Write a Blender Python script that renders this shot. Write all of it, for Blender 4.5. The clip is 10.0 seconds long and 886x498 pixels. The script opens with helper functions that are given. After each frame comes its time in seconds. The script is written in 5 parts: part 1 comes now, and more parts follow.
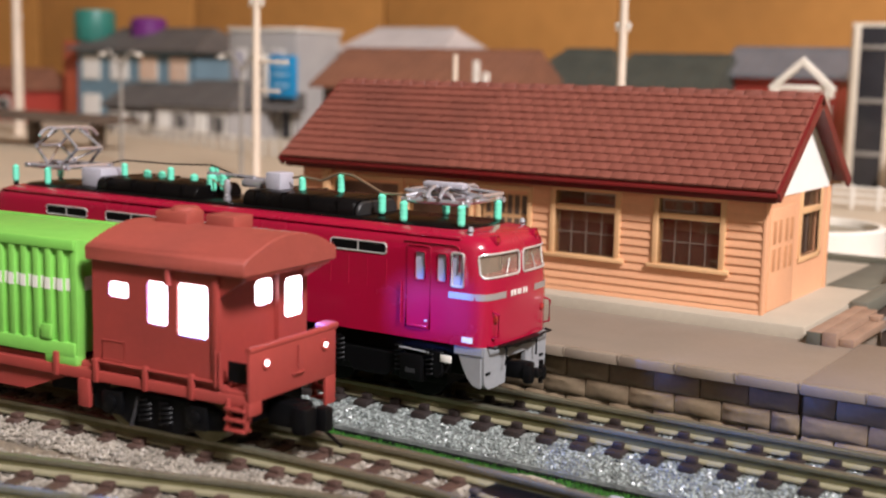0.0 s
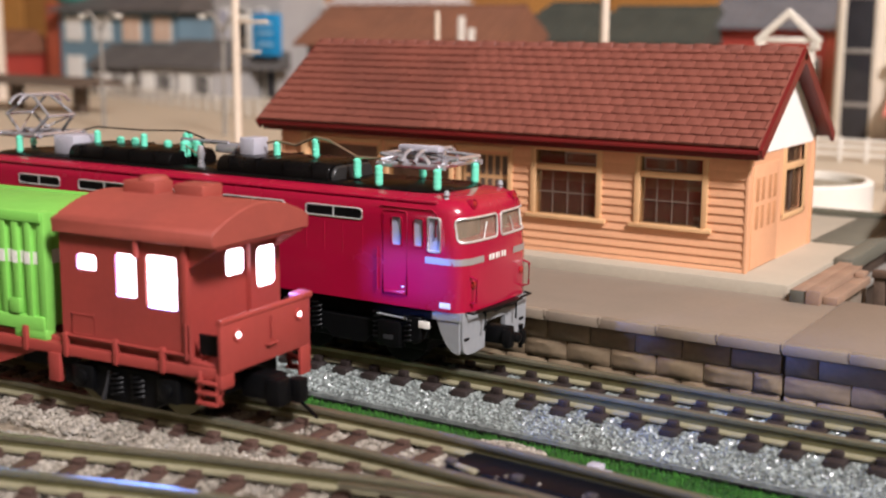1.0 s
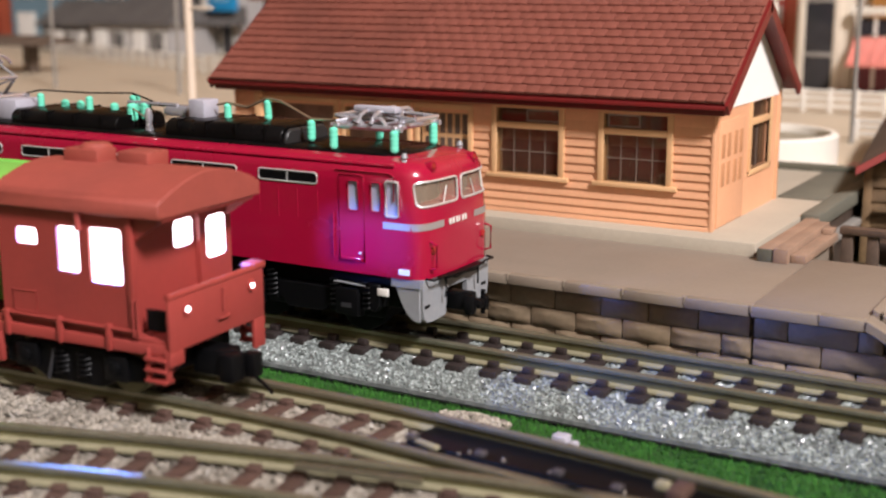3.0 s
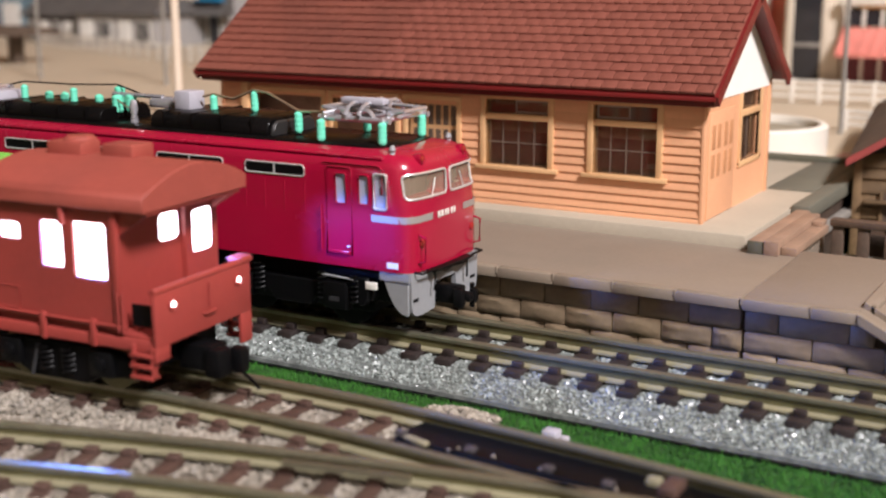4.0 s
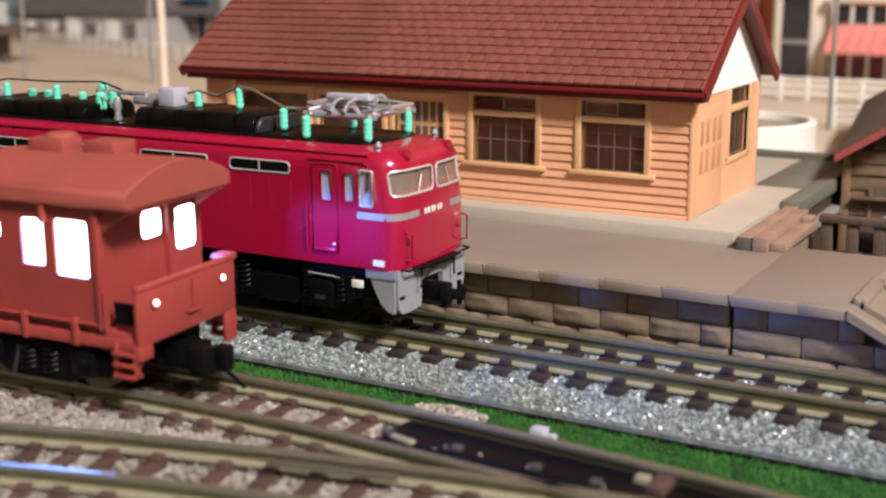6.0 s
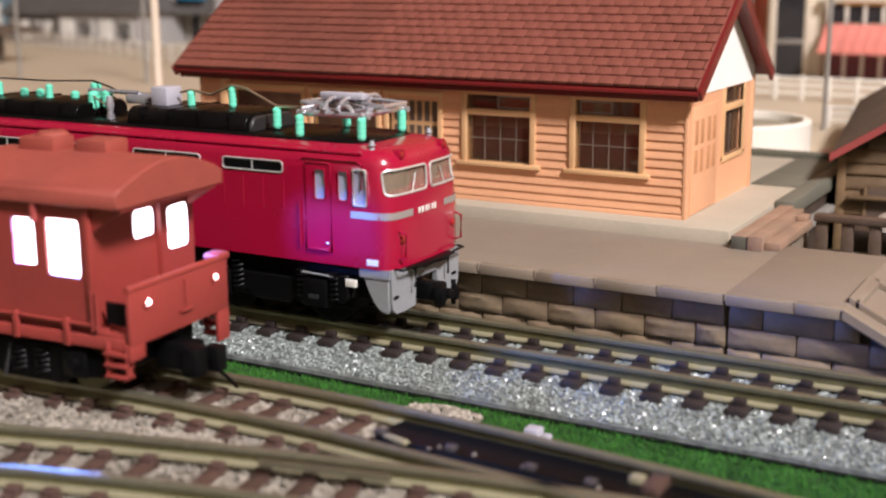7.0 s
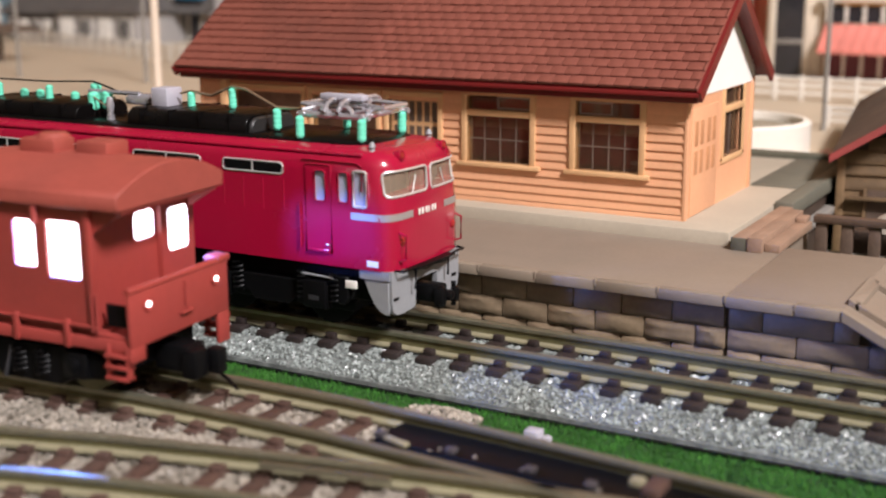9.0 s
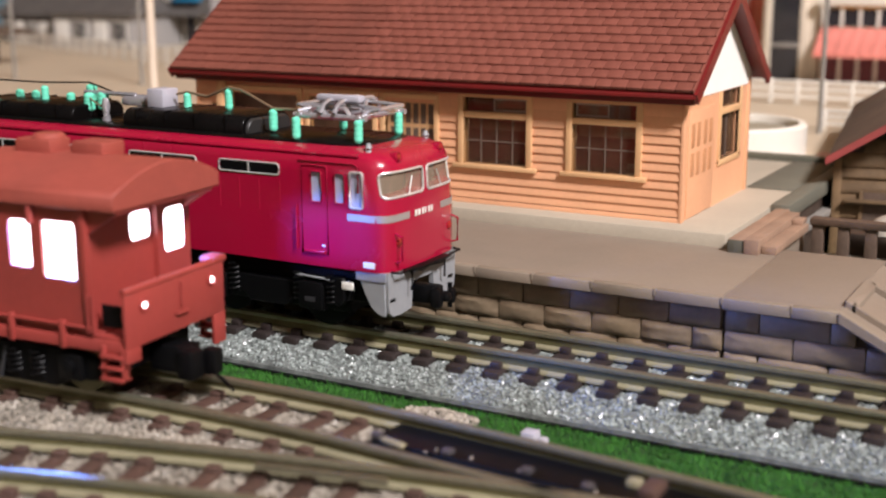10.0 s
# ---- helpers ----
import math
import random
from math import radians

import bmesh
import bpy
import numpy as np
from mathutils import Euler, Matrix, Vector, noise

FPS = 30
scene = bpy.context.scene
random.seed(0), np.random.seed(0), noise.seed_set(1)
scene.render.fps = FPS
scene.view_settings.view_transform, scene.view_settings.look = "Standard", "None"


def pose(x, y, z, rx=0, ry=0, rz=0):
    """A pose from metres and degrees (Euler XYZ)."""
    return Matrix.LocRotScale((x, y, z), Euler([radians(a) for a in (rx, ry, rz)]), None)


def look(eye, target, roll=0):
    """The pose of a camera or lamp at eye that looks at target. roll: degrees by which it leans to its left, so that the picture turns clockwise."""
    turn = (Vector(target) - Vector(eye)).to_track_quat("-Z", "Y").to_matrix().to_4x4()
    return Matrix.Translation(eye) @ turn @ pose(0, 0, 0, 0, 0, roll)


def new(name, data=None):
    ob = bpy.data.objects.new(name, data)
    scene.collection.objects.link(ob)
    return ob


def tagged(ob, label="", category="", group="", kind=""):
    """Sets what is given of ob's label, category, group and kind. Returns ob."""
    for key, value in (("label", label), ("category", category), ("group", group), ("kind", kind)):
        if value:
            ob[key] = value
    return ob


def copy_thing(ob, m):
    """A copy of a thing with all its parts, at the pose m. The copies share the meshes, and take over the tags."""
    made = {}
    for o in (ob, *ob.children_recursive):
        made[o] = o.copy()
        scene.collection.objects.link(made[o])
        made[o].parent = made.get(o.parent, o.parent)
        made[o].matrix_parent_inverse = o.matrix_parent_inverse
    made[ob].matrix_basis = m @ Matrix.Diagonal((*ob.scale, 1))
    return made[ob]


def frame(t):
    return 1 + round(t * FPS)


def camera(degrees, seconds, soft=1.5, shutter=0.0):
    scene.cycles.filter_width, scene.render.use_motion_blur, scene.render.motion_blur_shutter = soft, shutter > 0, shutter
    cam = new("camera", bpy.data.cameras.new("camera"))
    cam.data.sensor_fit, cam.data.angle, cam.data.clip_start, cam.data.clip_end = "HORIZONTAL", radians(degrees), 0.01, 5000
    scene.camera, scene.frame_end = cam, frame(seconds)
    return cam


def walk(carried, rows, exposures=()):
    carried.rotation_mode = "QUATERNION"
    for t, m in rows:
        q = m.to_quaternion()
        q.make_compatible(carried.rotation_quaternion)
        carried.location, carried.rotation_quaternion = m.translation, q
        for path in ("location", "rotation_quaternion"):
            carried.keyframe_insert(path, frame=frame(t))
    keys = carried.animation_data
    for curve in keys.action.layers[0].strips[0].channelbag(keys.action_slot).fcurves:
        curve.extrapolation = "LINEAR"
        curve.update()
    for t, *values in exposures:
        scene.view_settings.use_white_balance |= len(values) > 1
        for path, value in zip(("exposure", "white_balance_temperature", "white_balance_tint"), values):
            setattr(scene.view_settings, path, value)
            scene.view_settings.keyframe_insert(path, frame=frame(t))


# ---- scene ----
cam = camera(38.93, 10.0, soft=2.2)
cam.data.dof.use_dof, cam.data.dof.focus_distance, cam.data.dof.aperture_fstop = True, 0.178, 32.0
PATH = [
    (0, (0.08427, -0.15217, 0.05275), (-0.02254, 0.01453, 0.02442), 1.36),
    (0.5, (0.08465, -0.14993, 0.05389), (-0.02307, 0.01535, 0.02110), 0.55),
    (1, (0.08465, -0.14852, 0.05362), (-0.02057, 0.01785, 0.01828), 0.43),
    (1.5, (0.08297, -0.14550, 0.05412), (-0.01904, 0.02188, 0.01442), 0.00),
    (2, (0.08298, -0.14479, 0.05392), (-0.01792, 0.02339, 0.01476), 0.18),
    (2.5, (0.08257, -0.14347, 0.05362), (-0.01734, 0.02483, 0.01243), -0.10),
    (3, (0.08210, -0.14323, 0.05405), (-0.01743, 0.02492, 0.01141), -0.16),
    (4.5, (0.08108, -0.14157, 0.05409), (-0.01615, 0.02746, 0.00968), -0.13),
    (5, (0.08171, -0.14158, 0.05362), (-0.01620, 0.02718, 0.00961), -0.28),
    (5.5, (0.08123, -0.14112, 0.05364), (-0.01581, 0.02807, 0.00937), -0.22),
    (7, (0.08081, -0.14006, 0.05325), (-0.01483, 0.02992, 0.00901), -0.24),
    (7.5, (0.08063, -0.13979, 0.05380), (-0.01471, 0.03014, 0.00872), -0.12),
    (8, (0.08101, -0.13993, 0.05342), (-0.01476, 0.02983, 0.00858), -0.28),
    (8.5, (0.08098, -0.14020, 0.05336), (-0.01482, 0.02972, 0.00924), -0.24),
    (9, (0.08068, -0.14013, 0.05364), (-0.01479, 0.02990, 0.00917), -0.17),
    (9.5, (0.08097, -0.14014, 0.05323), (-0.01470, 0.02996, 0.00949), -0.28),
    (10, (0.08047, -0.14001, 0.05328), (-0.01444, 0.03048, 0.00939), -0.06),
]
walk(cam, [(t, look(eye, target, roll)) for t, eye, target, roll in PATH])

# ---- world and lamps ----
world = bpy.data.worlds.new("room_air")
scene.world = world
world.use_nodes = True
world.node_tree.nodes["Background"].inputs[0].default_value = (1.0, 0.86, 0.68, 1)
world.node_tree.nodes["Background"].inputs[1].default_value = 0.1


def area_lamp(name, eye, target, size, watts, colour):
    data = bpy.data.lights.new(name, "AREA")
    data.shape, data.size, data.energy, data.color = "DISK", size, watts, colour
    ob = new(name, data)
    ob.matrix_world = look(eye, target)
    return tagged(ob, "round warm white lamp hanging over the layout", "lamp")


area_lamp("hanging_lamp", (1.0, -0.53, 1.10), (0, 0.05, 0), 0.28, 45.5, (1.0, 0.94, 0.97))

# the small lamp inside the brake van cabin
led = bpy.data.lights.new("cabin_lamp", "POINT")
led.energy, led.color, led.shadow_soft_size = 0.36, (0.10, 0.24, 1.0), 0.0012
led_ob = tagged(new("cabin_lamp", led), "small cool white lamp inside the brake van cabin", "lamp")
led_ob.location = (-0.0212, -0.0406, 0.0290)

# ---- materials ----
MATS = {}


def mat(name, col, rough=0.5, metal=0.0, var=0.12, s1=120.0, s2=1400.0, bump=0.15, spec=0.5, island=0.0, rand=0.0, coat=0.0, tint=None):
    """Painted or moulded surface with broad stains, fine grain and relief; tint: the colour of the stains."""
    if name in MATS:
        return MATS[name]
    m = bpy.data.materials.new(name)
    m.use_nodes = True
    nt = m.node_tree
    b = nt.nodes["Principled BSDF"]
    b.inputs["Roughness"].default_value, b.inputs["Metallic"].default_value = rough, metal
    b.inputs["Specular IOR Level"].default_value = spec
    b.inputs["Coat Weight"].default_value = coat
    b.inputs["Coat Roughness"].default_value = 0.12
    tc = nt.nodes.new("ShaderNodeTexCoord")

    def fac(scale, detail):
        n = nt.nodes.new("ShaderNodeTexNoise")
        n.inputs["Scale"].default_value, n.inputs["Detail"].default_value = scale, detail
        nt.links.new(tc.outputs["Object"], n.inputs["Vector"])
        return n.outputs["Fac"]

    def mixed(a, bcol, f, kind="MIX"):
        mx = nt.nodes.new("ShaderNodeMix")
        mx.data_type, mx.blend_type = "RGBA", kind
        if isinstance(f, float):
            mx.inputs[0].default_value = f
        else:
            nt.links.new(f, mx.inputs[0])
        for sock, v in ((mx.inputs[6], a), (mx.inputs[7], bcol)):
            if isinstance(v, tuple):
                sock.default_value = (*v, 1)
            else:
                nt.links.new(v, sock)
        return mx.outputs[2]

    def ranged(f, lo, hi):
        r = nt.nodes.new("ShaderNodeMapRange")
        r.inputs["From Min"].default_value, r.inputs["From Max"].default_value = 0.3, 0.7
        r.inputs["To Min"].default_value, r.inputs["To Max"].default_value = lo, hi
        nt.links.new(f, r.inputs["Value"])
        return r.outputs["Result"]

    dark = tint or tuple(c * (1 - 2.2 * var) for c in col)
    light = tuple(min(1, c * (1 + var)) for c in col)
    big, fine = fac(s1, 4), fac(s2, 3)
    out = mixed(light, dark, ranged(big, 0.0, 0.8))
    grain = nt.nodes.new("ShaderNodeMapRange")
    grain.inputs["To Min"].default_value, grain.inputs["To Max"].default_value = 1 - 1.5 * var, 1 + 1.5 * var
    nt.links.new(fine, grain.inputs["Value"])
    hsv = nt.nodes.new("ShaderNodeHueSaturation")
    nt.links.new(out, hsv.inputs["Color"])
    val = grain.outputs["Result"]
    for amount, node, sock in ((island, "ShaderNodeNewGeometry", "Random Per Island"), (rand, "ShaderNodeObjectInfo", "Random")):
        if amount:
            src = nt.nodes.new(node)
            rr = nt.nodes.new("ShaderNodeMapRange")
            rr.inputs["To Min"].default_value, rr.inputs["To Max"].default_value = 1 - amount, 1 + amount
            nt.links.new(src.outputs[sock], rr.inputs["Value"])
            mu = nt.nodes.new("ShaderNodeMath")
            mu.operation = "MULTIPLY"
            nt.links.new(val, mu.inputs[0])
            nt.links.new(rr.outputs["Result"], mu.inputs[1])
            val = mu.outputs[0]
    nt.links.new(val, hsv.inputs["Value"])
    nt.links.new(hsv.outputs["Color"], b.inputs["Base Color"])
    if rough > 0.12:
        nt.links.new(ranged(big, max(0.05, rough - 0.07), min(1, rough + 0.1)), b.inputs["Roughness"])
    if bump:
        bp = nt.nodes.new("ShaderNodeBump")
        bp.inputs["Strength"].default_value, bp.inputs["Distance"].default_value = bump, 0.0002
        nt.links.new(fine, bp.inputs["Height"])
        nt.links.new(bp.outputs["Normal"], b.inputs["Normal"])
    MATS[name] = m
    return m


# the haze colour imitates light seen in or behind a pane
def glass(name, tint, gloss=0.12, haze=0.0, haze_col=(0.62, 0.68, 0.85)):
    m = bpy.data.materials.new(name)
    m.use_nodes = True
    nt = m.node_tree
    nt.nodes.clear()
    o, mx = nt.nodes.new("ShaderNodeOutputMaterial"), nt.nodes.new("ShaderNodeMixShader")
    a, g = nt.nodes.new("ShaderNodeBsdfTransparent"), nt.nodes.new("ShaderNodeBsdfGlossy")
    a.inputs[0].default_value = (*tint, 1)
    g.inputs["Roughness"].default_value = 0.06
    mx.inputs[0].default_value = gloss
    hz, df = nt.nodes.new("ShaderNodeMixShader"), nt.nodes.new("ShaderNodeBsdfDiffuse")
    df.inputs[0].default_value, hz.inputs[0].default_value = (*haze_col, 1), haze
    nt.links.new(a.outputs[0], hz.inputs[1])
    nt.links.new(df.outputs[0], hz.inputs[2])
    nt.links.new(hz.outputs[0], mx.inputs[1])
    nt.links.new(g.outputs[0], mx.inputs[2])
    nt.links.new(mx.outputs[0], o.inputs[0])
    return m


def lit(name, col, strength):
    m = bpy.data.materials.new(name)
    m.use_nodes = True
    b = m.node_tree.nodes["Principled BSDF"]
    b.inputs["Base Color"].default_value = (0.8, 0.8, 0.8, 1)
    b.inputs["Emission Color"].default_value, b.inputs["Emission Strength"].default_value = (*col, 1), strength
    return m


RED = mat("loco_red_gloss_paint", (0.335, 0.0045, 0.032), 0.2, var=0.03, bump=0.02, coat=0.3)
MAROON = mat("red_brown_moulded_plastic", (0.29, 0.042, 0.034), 0.5, var=0.07, bump=0.06)
MAROON_ROOF = mat("red_brown_roof_plastic", (0.31, 0.062, 0.044), 0.6, var=0.08, bump=0.1)
GREEN = mat("light_green_plastic", (0.19, 0.50, 0.085), 0.45, var=0.05, bump=0.05)
WHITE = mat("white_paint", (0.80, 0.78, 0.72), 0.5, var=0.04)
BLACK = mat("black_plastic", (0.003, 0.003, 0.0035), 0.45, var=0.2, bump=0.15, spec=0.16)
ROOFBLACK = mat("black_roof_equipment", (0.004, 0.0035, 0.0035), 0.28, var=0.2, bump=0.1, spec=0.10)
GREY = mat("grey_skirt_paint", (0.26, 0.27, 0.28), 0.45, var=0.06)
LILAC = mat("grey_lilac_plastic", (0.42, 0.41, 0.46), 0.4, var=0.06)
SILVER = mat("silver_metal", (0.58, 0.58, 0.62), 0.25, 0.7, var=0.06, bump=0.05)
TRIM = mat("silver_window_trim", (0.78, 0.78, 0.76), 0.35, 0.6, var=0.03, bump=0.0)
BELT = mat("silver_grey_belt_paint", (0.33, 0.30, 0.28), 0.4, 0.2, var=0.04, bump=0.0)
COPPER = mat("copper_wire", (0.55, 0.42, 0.30), 0.35, 0.8, var=0.1, bump=0.05)
AQUA = mat("aqua_green_insulator", (0.16, 0.72, 0.50), 0.35, var=0.06, bump=0.05)
RAIL = mat("nickel_rail_head", (0.34, 0.33, 0.235), 0.46, 0.85, var=0.14, bump=0.1, s1=60)
RAILSIDE = mat("brown_rail_side", (0.15, 0.14, 0.065), 0.45, 0.3, var=0.15)
RAILFOOT = mat("pale_rail_foot", (0.30, 0.275, 0.175), 0.45, 0.2, var=0.1)
TIE = mat("dark_brown_plastic_tie", (0.024, 0.016, 0.014), 0.6, var=0.2, bump=0.4, rand=0.2)
TIE_RED = mat("reddish_brown_plastic_tie", (0.075, 0.042, 0.032), 0.55, var=0.2, bump=0.4, rand=0.2)
STONES = mat("pale_grey_ballast_stones", (0.235, 0.265, 0.25), 0.28, var=0.1, bump=0.3, island=0.55, spec=0.8)
BED = mat("grey_ballast_bed", (0.145, 0.16, 0.15), 0.8, var=0.25, s1=500, bump=0.8)
STONES_TAN = mat("tan_ballast_stones", (0.32, 0.285, 0.235), 0.4, var=0.12, bump=0.3, island=0.5)
BED_TAN = mat("tan_ballast_bed", (0.27, 0.22, 0.16), 0.8, var=0.25, s1=500, bump=0.8)
GRASS = mat("green_flock_grass", (0.034, 0.150, 0.014), 0.9, var=0.2, s1=200, bump=0.6, island=0.35)
GRASSBED = mat("green_flock_mat", (0.018, 0.078, 0.009), 0.95, var=0.25, s1=250, bump=0.8)
CONCRETE = mat("tan_grey_platform_plastic", (0.225, 0.178, 0.135), 0.55, var=0.07, s1=40, bump=0.12)
COPING = mat("tan_grey_coping_plastic", (0.235, 0.192, 0.145), 0.5, var=0.07, s1=60, bump=0.12, rand=0.05)
BLOCK = mat("brown_cut_stone_plastic", (0.20, 0.145, 0.09), 0.55, var=0.14, s1=120, bump=0.3, rand=0.12, tint=(0.13, 0.10, 0.06))
MORTAR = mat("dark_stone_joint", (0.075, 0.06, 0.045), 0.8, var=0.15)
PLINTH = mat("pale_beige_plinth_plastic", (0.40, 0.35, 0.27), 0.55, var=0.06, s1=50)
SLAB = mat("olive_grey_slab", (0.125, 0.12, 0.09), 0.7, var=0.08, s1=60)
SIDING = mat("ochre_clapboard_plastic", (0.74, 0.385, 0.212), 0.5, var=0.06, s1=60, bump=0.08, rand=0.05)
FRAMEW = mat("ochre_window_frame_plastic", (0.70, 0.42, 0.21), 0.45, var=0.04)
DOORP = mat("deep_ochre_door_pane", (0.52, 0.25, 0.12), 0.5, var=0.06)
STWALL = mat("ochre_wall_core", (0.42, 0.21, 0.075), 0.6, var=0.08)
TILE = mat("red_brown_roof_tile", (0.205, 0.066, 0.047), 0.42, var=0.12, s1=70, bump=0.3, rand=0.07, island=0.05)
TILEBASE = mat("dark_red_roof_board", (0.15, 0.010, 0.010), 0.4, var=0.1)
GABLE = mat("white_gable_plaster", (0.90, 0.87, 0.81), 0.6, var=0.02)
TIMBER = mat("weathered_brown_timber", (0.30, 0.19, 0.14), 0.65, var=0.16, s1=250, bump=0.4, rand=0.12)
DARKWOOD = mat("dark_stained_timber", (0.055, 0.034, 0.022), 0.65, var=0.2, s1=250, bump=0.3)
INTERIOR = mat("dark_brown_interior", (0.11, 0.075, 0.055), 0.6, var=0.15)
CREAM = mat("cream_cab_interior", (0.86, 0.80, 0.68), 0.6, var=0.06)
SASH = mat("grey_brown_sash_bar", (0.20, 0.15, 0.12), 0.4, 0.2, var=0.05, bump=0.0)
# cream for the pale reflections painted into the station windows
GLARE = mat("cream_pane_glare", (0.55, 0.46, 0.36), 0.6, var=0.08)
GLASS = glass("clear_window_glass", (0.92, 0.94, 0.95))
# brown haze brightens the panes in place of light in the rooms
GLASS_ST = glass("station_window_glass", (0.80, 0.77, 0.72), 0.17, 0.12, (0.30, 0.17, 0.11))
LAMPLIT = lit("cool_white_lit_window", (0.92, 0.86, 1.0), 5.5)
TAIL = lit("lit_tail_lamp", (1.0, 0.80, 0.84), 6.0)
LENS = mat("dull_red_lamp_lens", (0.30, 0.02, 0.02), 0.15, var=0.05, bump=0.0)

# ---- builders (all lengths in millimetres) ----
MM = 0.001


def thing(name, label, category, loc=(0, 0, 0), rz=0.0, group="", kind=""):
    ob = new(name)
    ob.empty_display_size = 0.002
    ob.matrix_basis = pose(loc[0] * MM, loc[1] * MM, loc[2] * MM, 0, 0, rz)
    return tagged(ob, label, category, group, kind)


def mesh_of(name, bm, material, smooth=40.0):
    bmesh.ops.scale(bm, vec=(MM, MM, MM), verts=bm.verts)
    bmesh.ops.recalc_face_normals(bm, faces=bm.faces)
    me = bpy.data.meshes.new(name)
    bm.to_mesh(me)
    bm.free()
    me.materials.append(material)
    if smooth:
        me.polygons.foreach_set("use_smooth", [True] * len(me.polygons))
        me.set_sharp_from_angle(angle=radians(smooth))
    return me


def part(name, bm, material, parent, label="", smooth=40.0):
    ob = new(name, mesh_of(name, bm, material, smooth))
    ob.parent = parent
    return tagged(ob, label)


def piece(name, me, parent, m=None):
    """One more object on a shared mesh."""
    ob = new(name, me)
    ob.parent = parent
    if m is not None:
        ob.matrix_basis = m
    return ob


def solo(name, bm, material, label, category, group="", kind="", smooth=40.0):
    return tagged(new(name, mesh_of(name, bm, material, smooth)), label, category, group, kind)


def at(x, y, z, rx=0, ry=0, rz=0):
    return pose(x * MM, y * MM, z * MM, rx, ry, rz)


def box(x0, x1, y0, y1, z0, z1, r=0.0, bm=None, m=None):
    """A box with edges rounded by r, added to bm or to a new bmesh."""
    one = bmesh.new()
    bmesh.ops.create_cube(one, size=1)
    bmesh.ops.scale(one, vec=(x1 - x0, y1 - y0, z1 - z0), verts=one.verts)
    bmesh.ops.translate(one, vec=((x0 + x1) / 2, (y0 + y1) / 2, (z0 + z1) / 2), verts=one.verts)
    if r:
        bmesh.ops.bevel(one, geom=one.edges[:], offset=r, segments=2, affect="EDGES", profile=0.5)
    return merged(one, bm, m)


def merged(one, bm=None, m=None):
    if m is not None:
        bmesh.ops.transform(one, matrix=m, verts=one.verts)
    if bm is None:
        return one
    tmp = bpy.data.meshes.new("tmp")
    one.to_mesh(tmp)
    one.free()
    bm.from_mesh(tmp)
    bpy.data.meshes.remove(tmp)
    return bm


def turned(profile, n=16, bm=None, m=None):
    """A solid of revolution about z from (radius, z) pairs."""
    one = bmesh.new()
    rings = []
    for r, z in profile:
        rings.append([one.verts.new((r * math.cos(2 * math.pi * k / n), r * math.sin(2 * math.pi * k / n), z)) for k in range(n)])
    for a, b in zip(rings, rings[1:]):
        for k in range(n):
            one.faces.new((a[k], a[(k + 1) % n], b[(k + 1) % n], b[k]))
    one.faces.new(rings[0][::-1])
    one.faces.new(rings[-1])
    return merged(one, bm, m)


def rod(a, b, r, bm=None, n=8):
    a, b = Vector(a), Vector(b)
    turn = (b - a).to_track_quat("Z", "Y").to_matrix().to_4x4()
    return turned([(r, 0), (r, (b - a).length)], n, bm, Matrix.Translation(a) @ turn)


def wire(points, r, bm=None, n=6, closed=False):
    """A round tube through the points."""
    bm = bm or bmesh.new()
    pts = [Vector(p) for p in points]
    rings = []
    last = len(pts) - 1
    for k, p in enumerate(pts):
        a = pts[k - 1] if (k or closed) else p
        b = pts[(k + 1) % len(pts)] if (k < last or closed) else p
        way = (b - a).normalized()
        side = way.cross(Vector((0, 0, 1)))
        side = side.normalized() if side.length > 1e-4 else Vector((0, 1, 0))
        up = side.cross(way).normalized()
        rings.append([bm.verts.new(p + r * (math.cos(t) * side + math.sin(t) * up)) for t in (2 * math.pi * j / n for j in range(n))])
    pairs = list(zip(rings, rings[1:])) + ([(rings[-1], rings[0])] if closed else [])
    for a, b in pairs:
        for j in range(n):
            bm.faces.new((a[j], a[(j + 1) % n], b[(j + 1) % n], b[j]))
    if not closed:
        bm.faces.new(rings[0][::-1])
        bm.faces.new(rings[-1])
    return bm


def prism(outline, axis, lo, hi, bm=None, r=0.0):
    """The outline (pairs in the two other axes, in x-y-z order) drawn out along axis from lo to hi."""
    one = bmesh.new()

    def place(p, v):
        q = list(p)
        q.insert("xyz".index(axis), v)
        return q

    a = [one.verts.new(place(p, lo)) for p in outline]
    b = [one.verts.new(place(p, hi)) for p in outline]
    one.faces.new(a[::-1])
    one.faces.new(b)
    for k in range(len(a)):
        one.faces.new((a[k], a[(k + 1) % len(a)], b[(k + 1) % len(a)], b[k]))
    bmesh.ops.recalc_face_normals(one, faces=one.faces)
    if r:
        bmesh.ops.bevel(one, geom=one.edges[:], offset=r, segments=1, affect="EDGES")
    return merged(one, bm)


def round_rect(w, h, r, n=4):
    """Corner points of a rounded rectangle about the origin."""
    out = []
    for cx, cy, a0 in ((w / 2 - r, h / 2 - r, 0), (-w / 2 + r, h / 2 - r, 90), (-w / 2 + r, -h / 2 + r, 180), (w / 2 - r, -h / 2 + r, 270)):
        for k in range(n + 1):
            a = radians(a0 + 90 * k / n)
            out.append((cx + r * math.cos(a), cy + r * math.sin(a)))
    return out


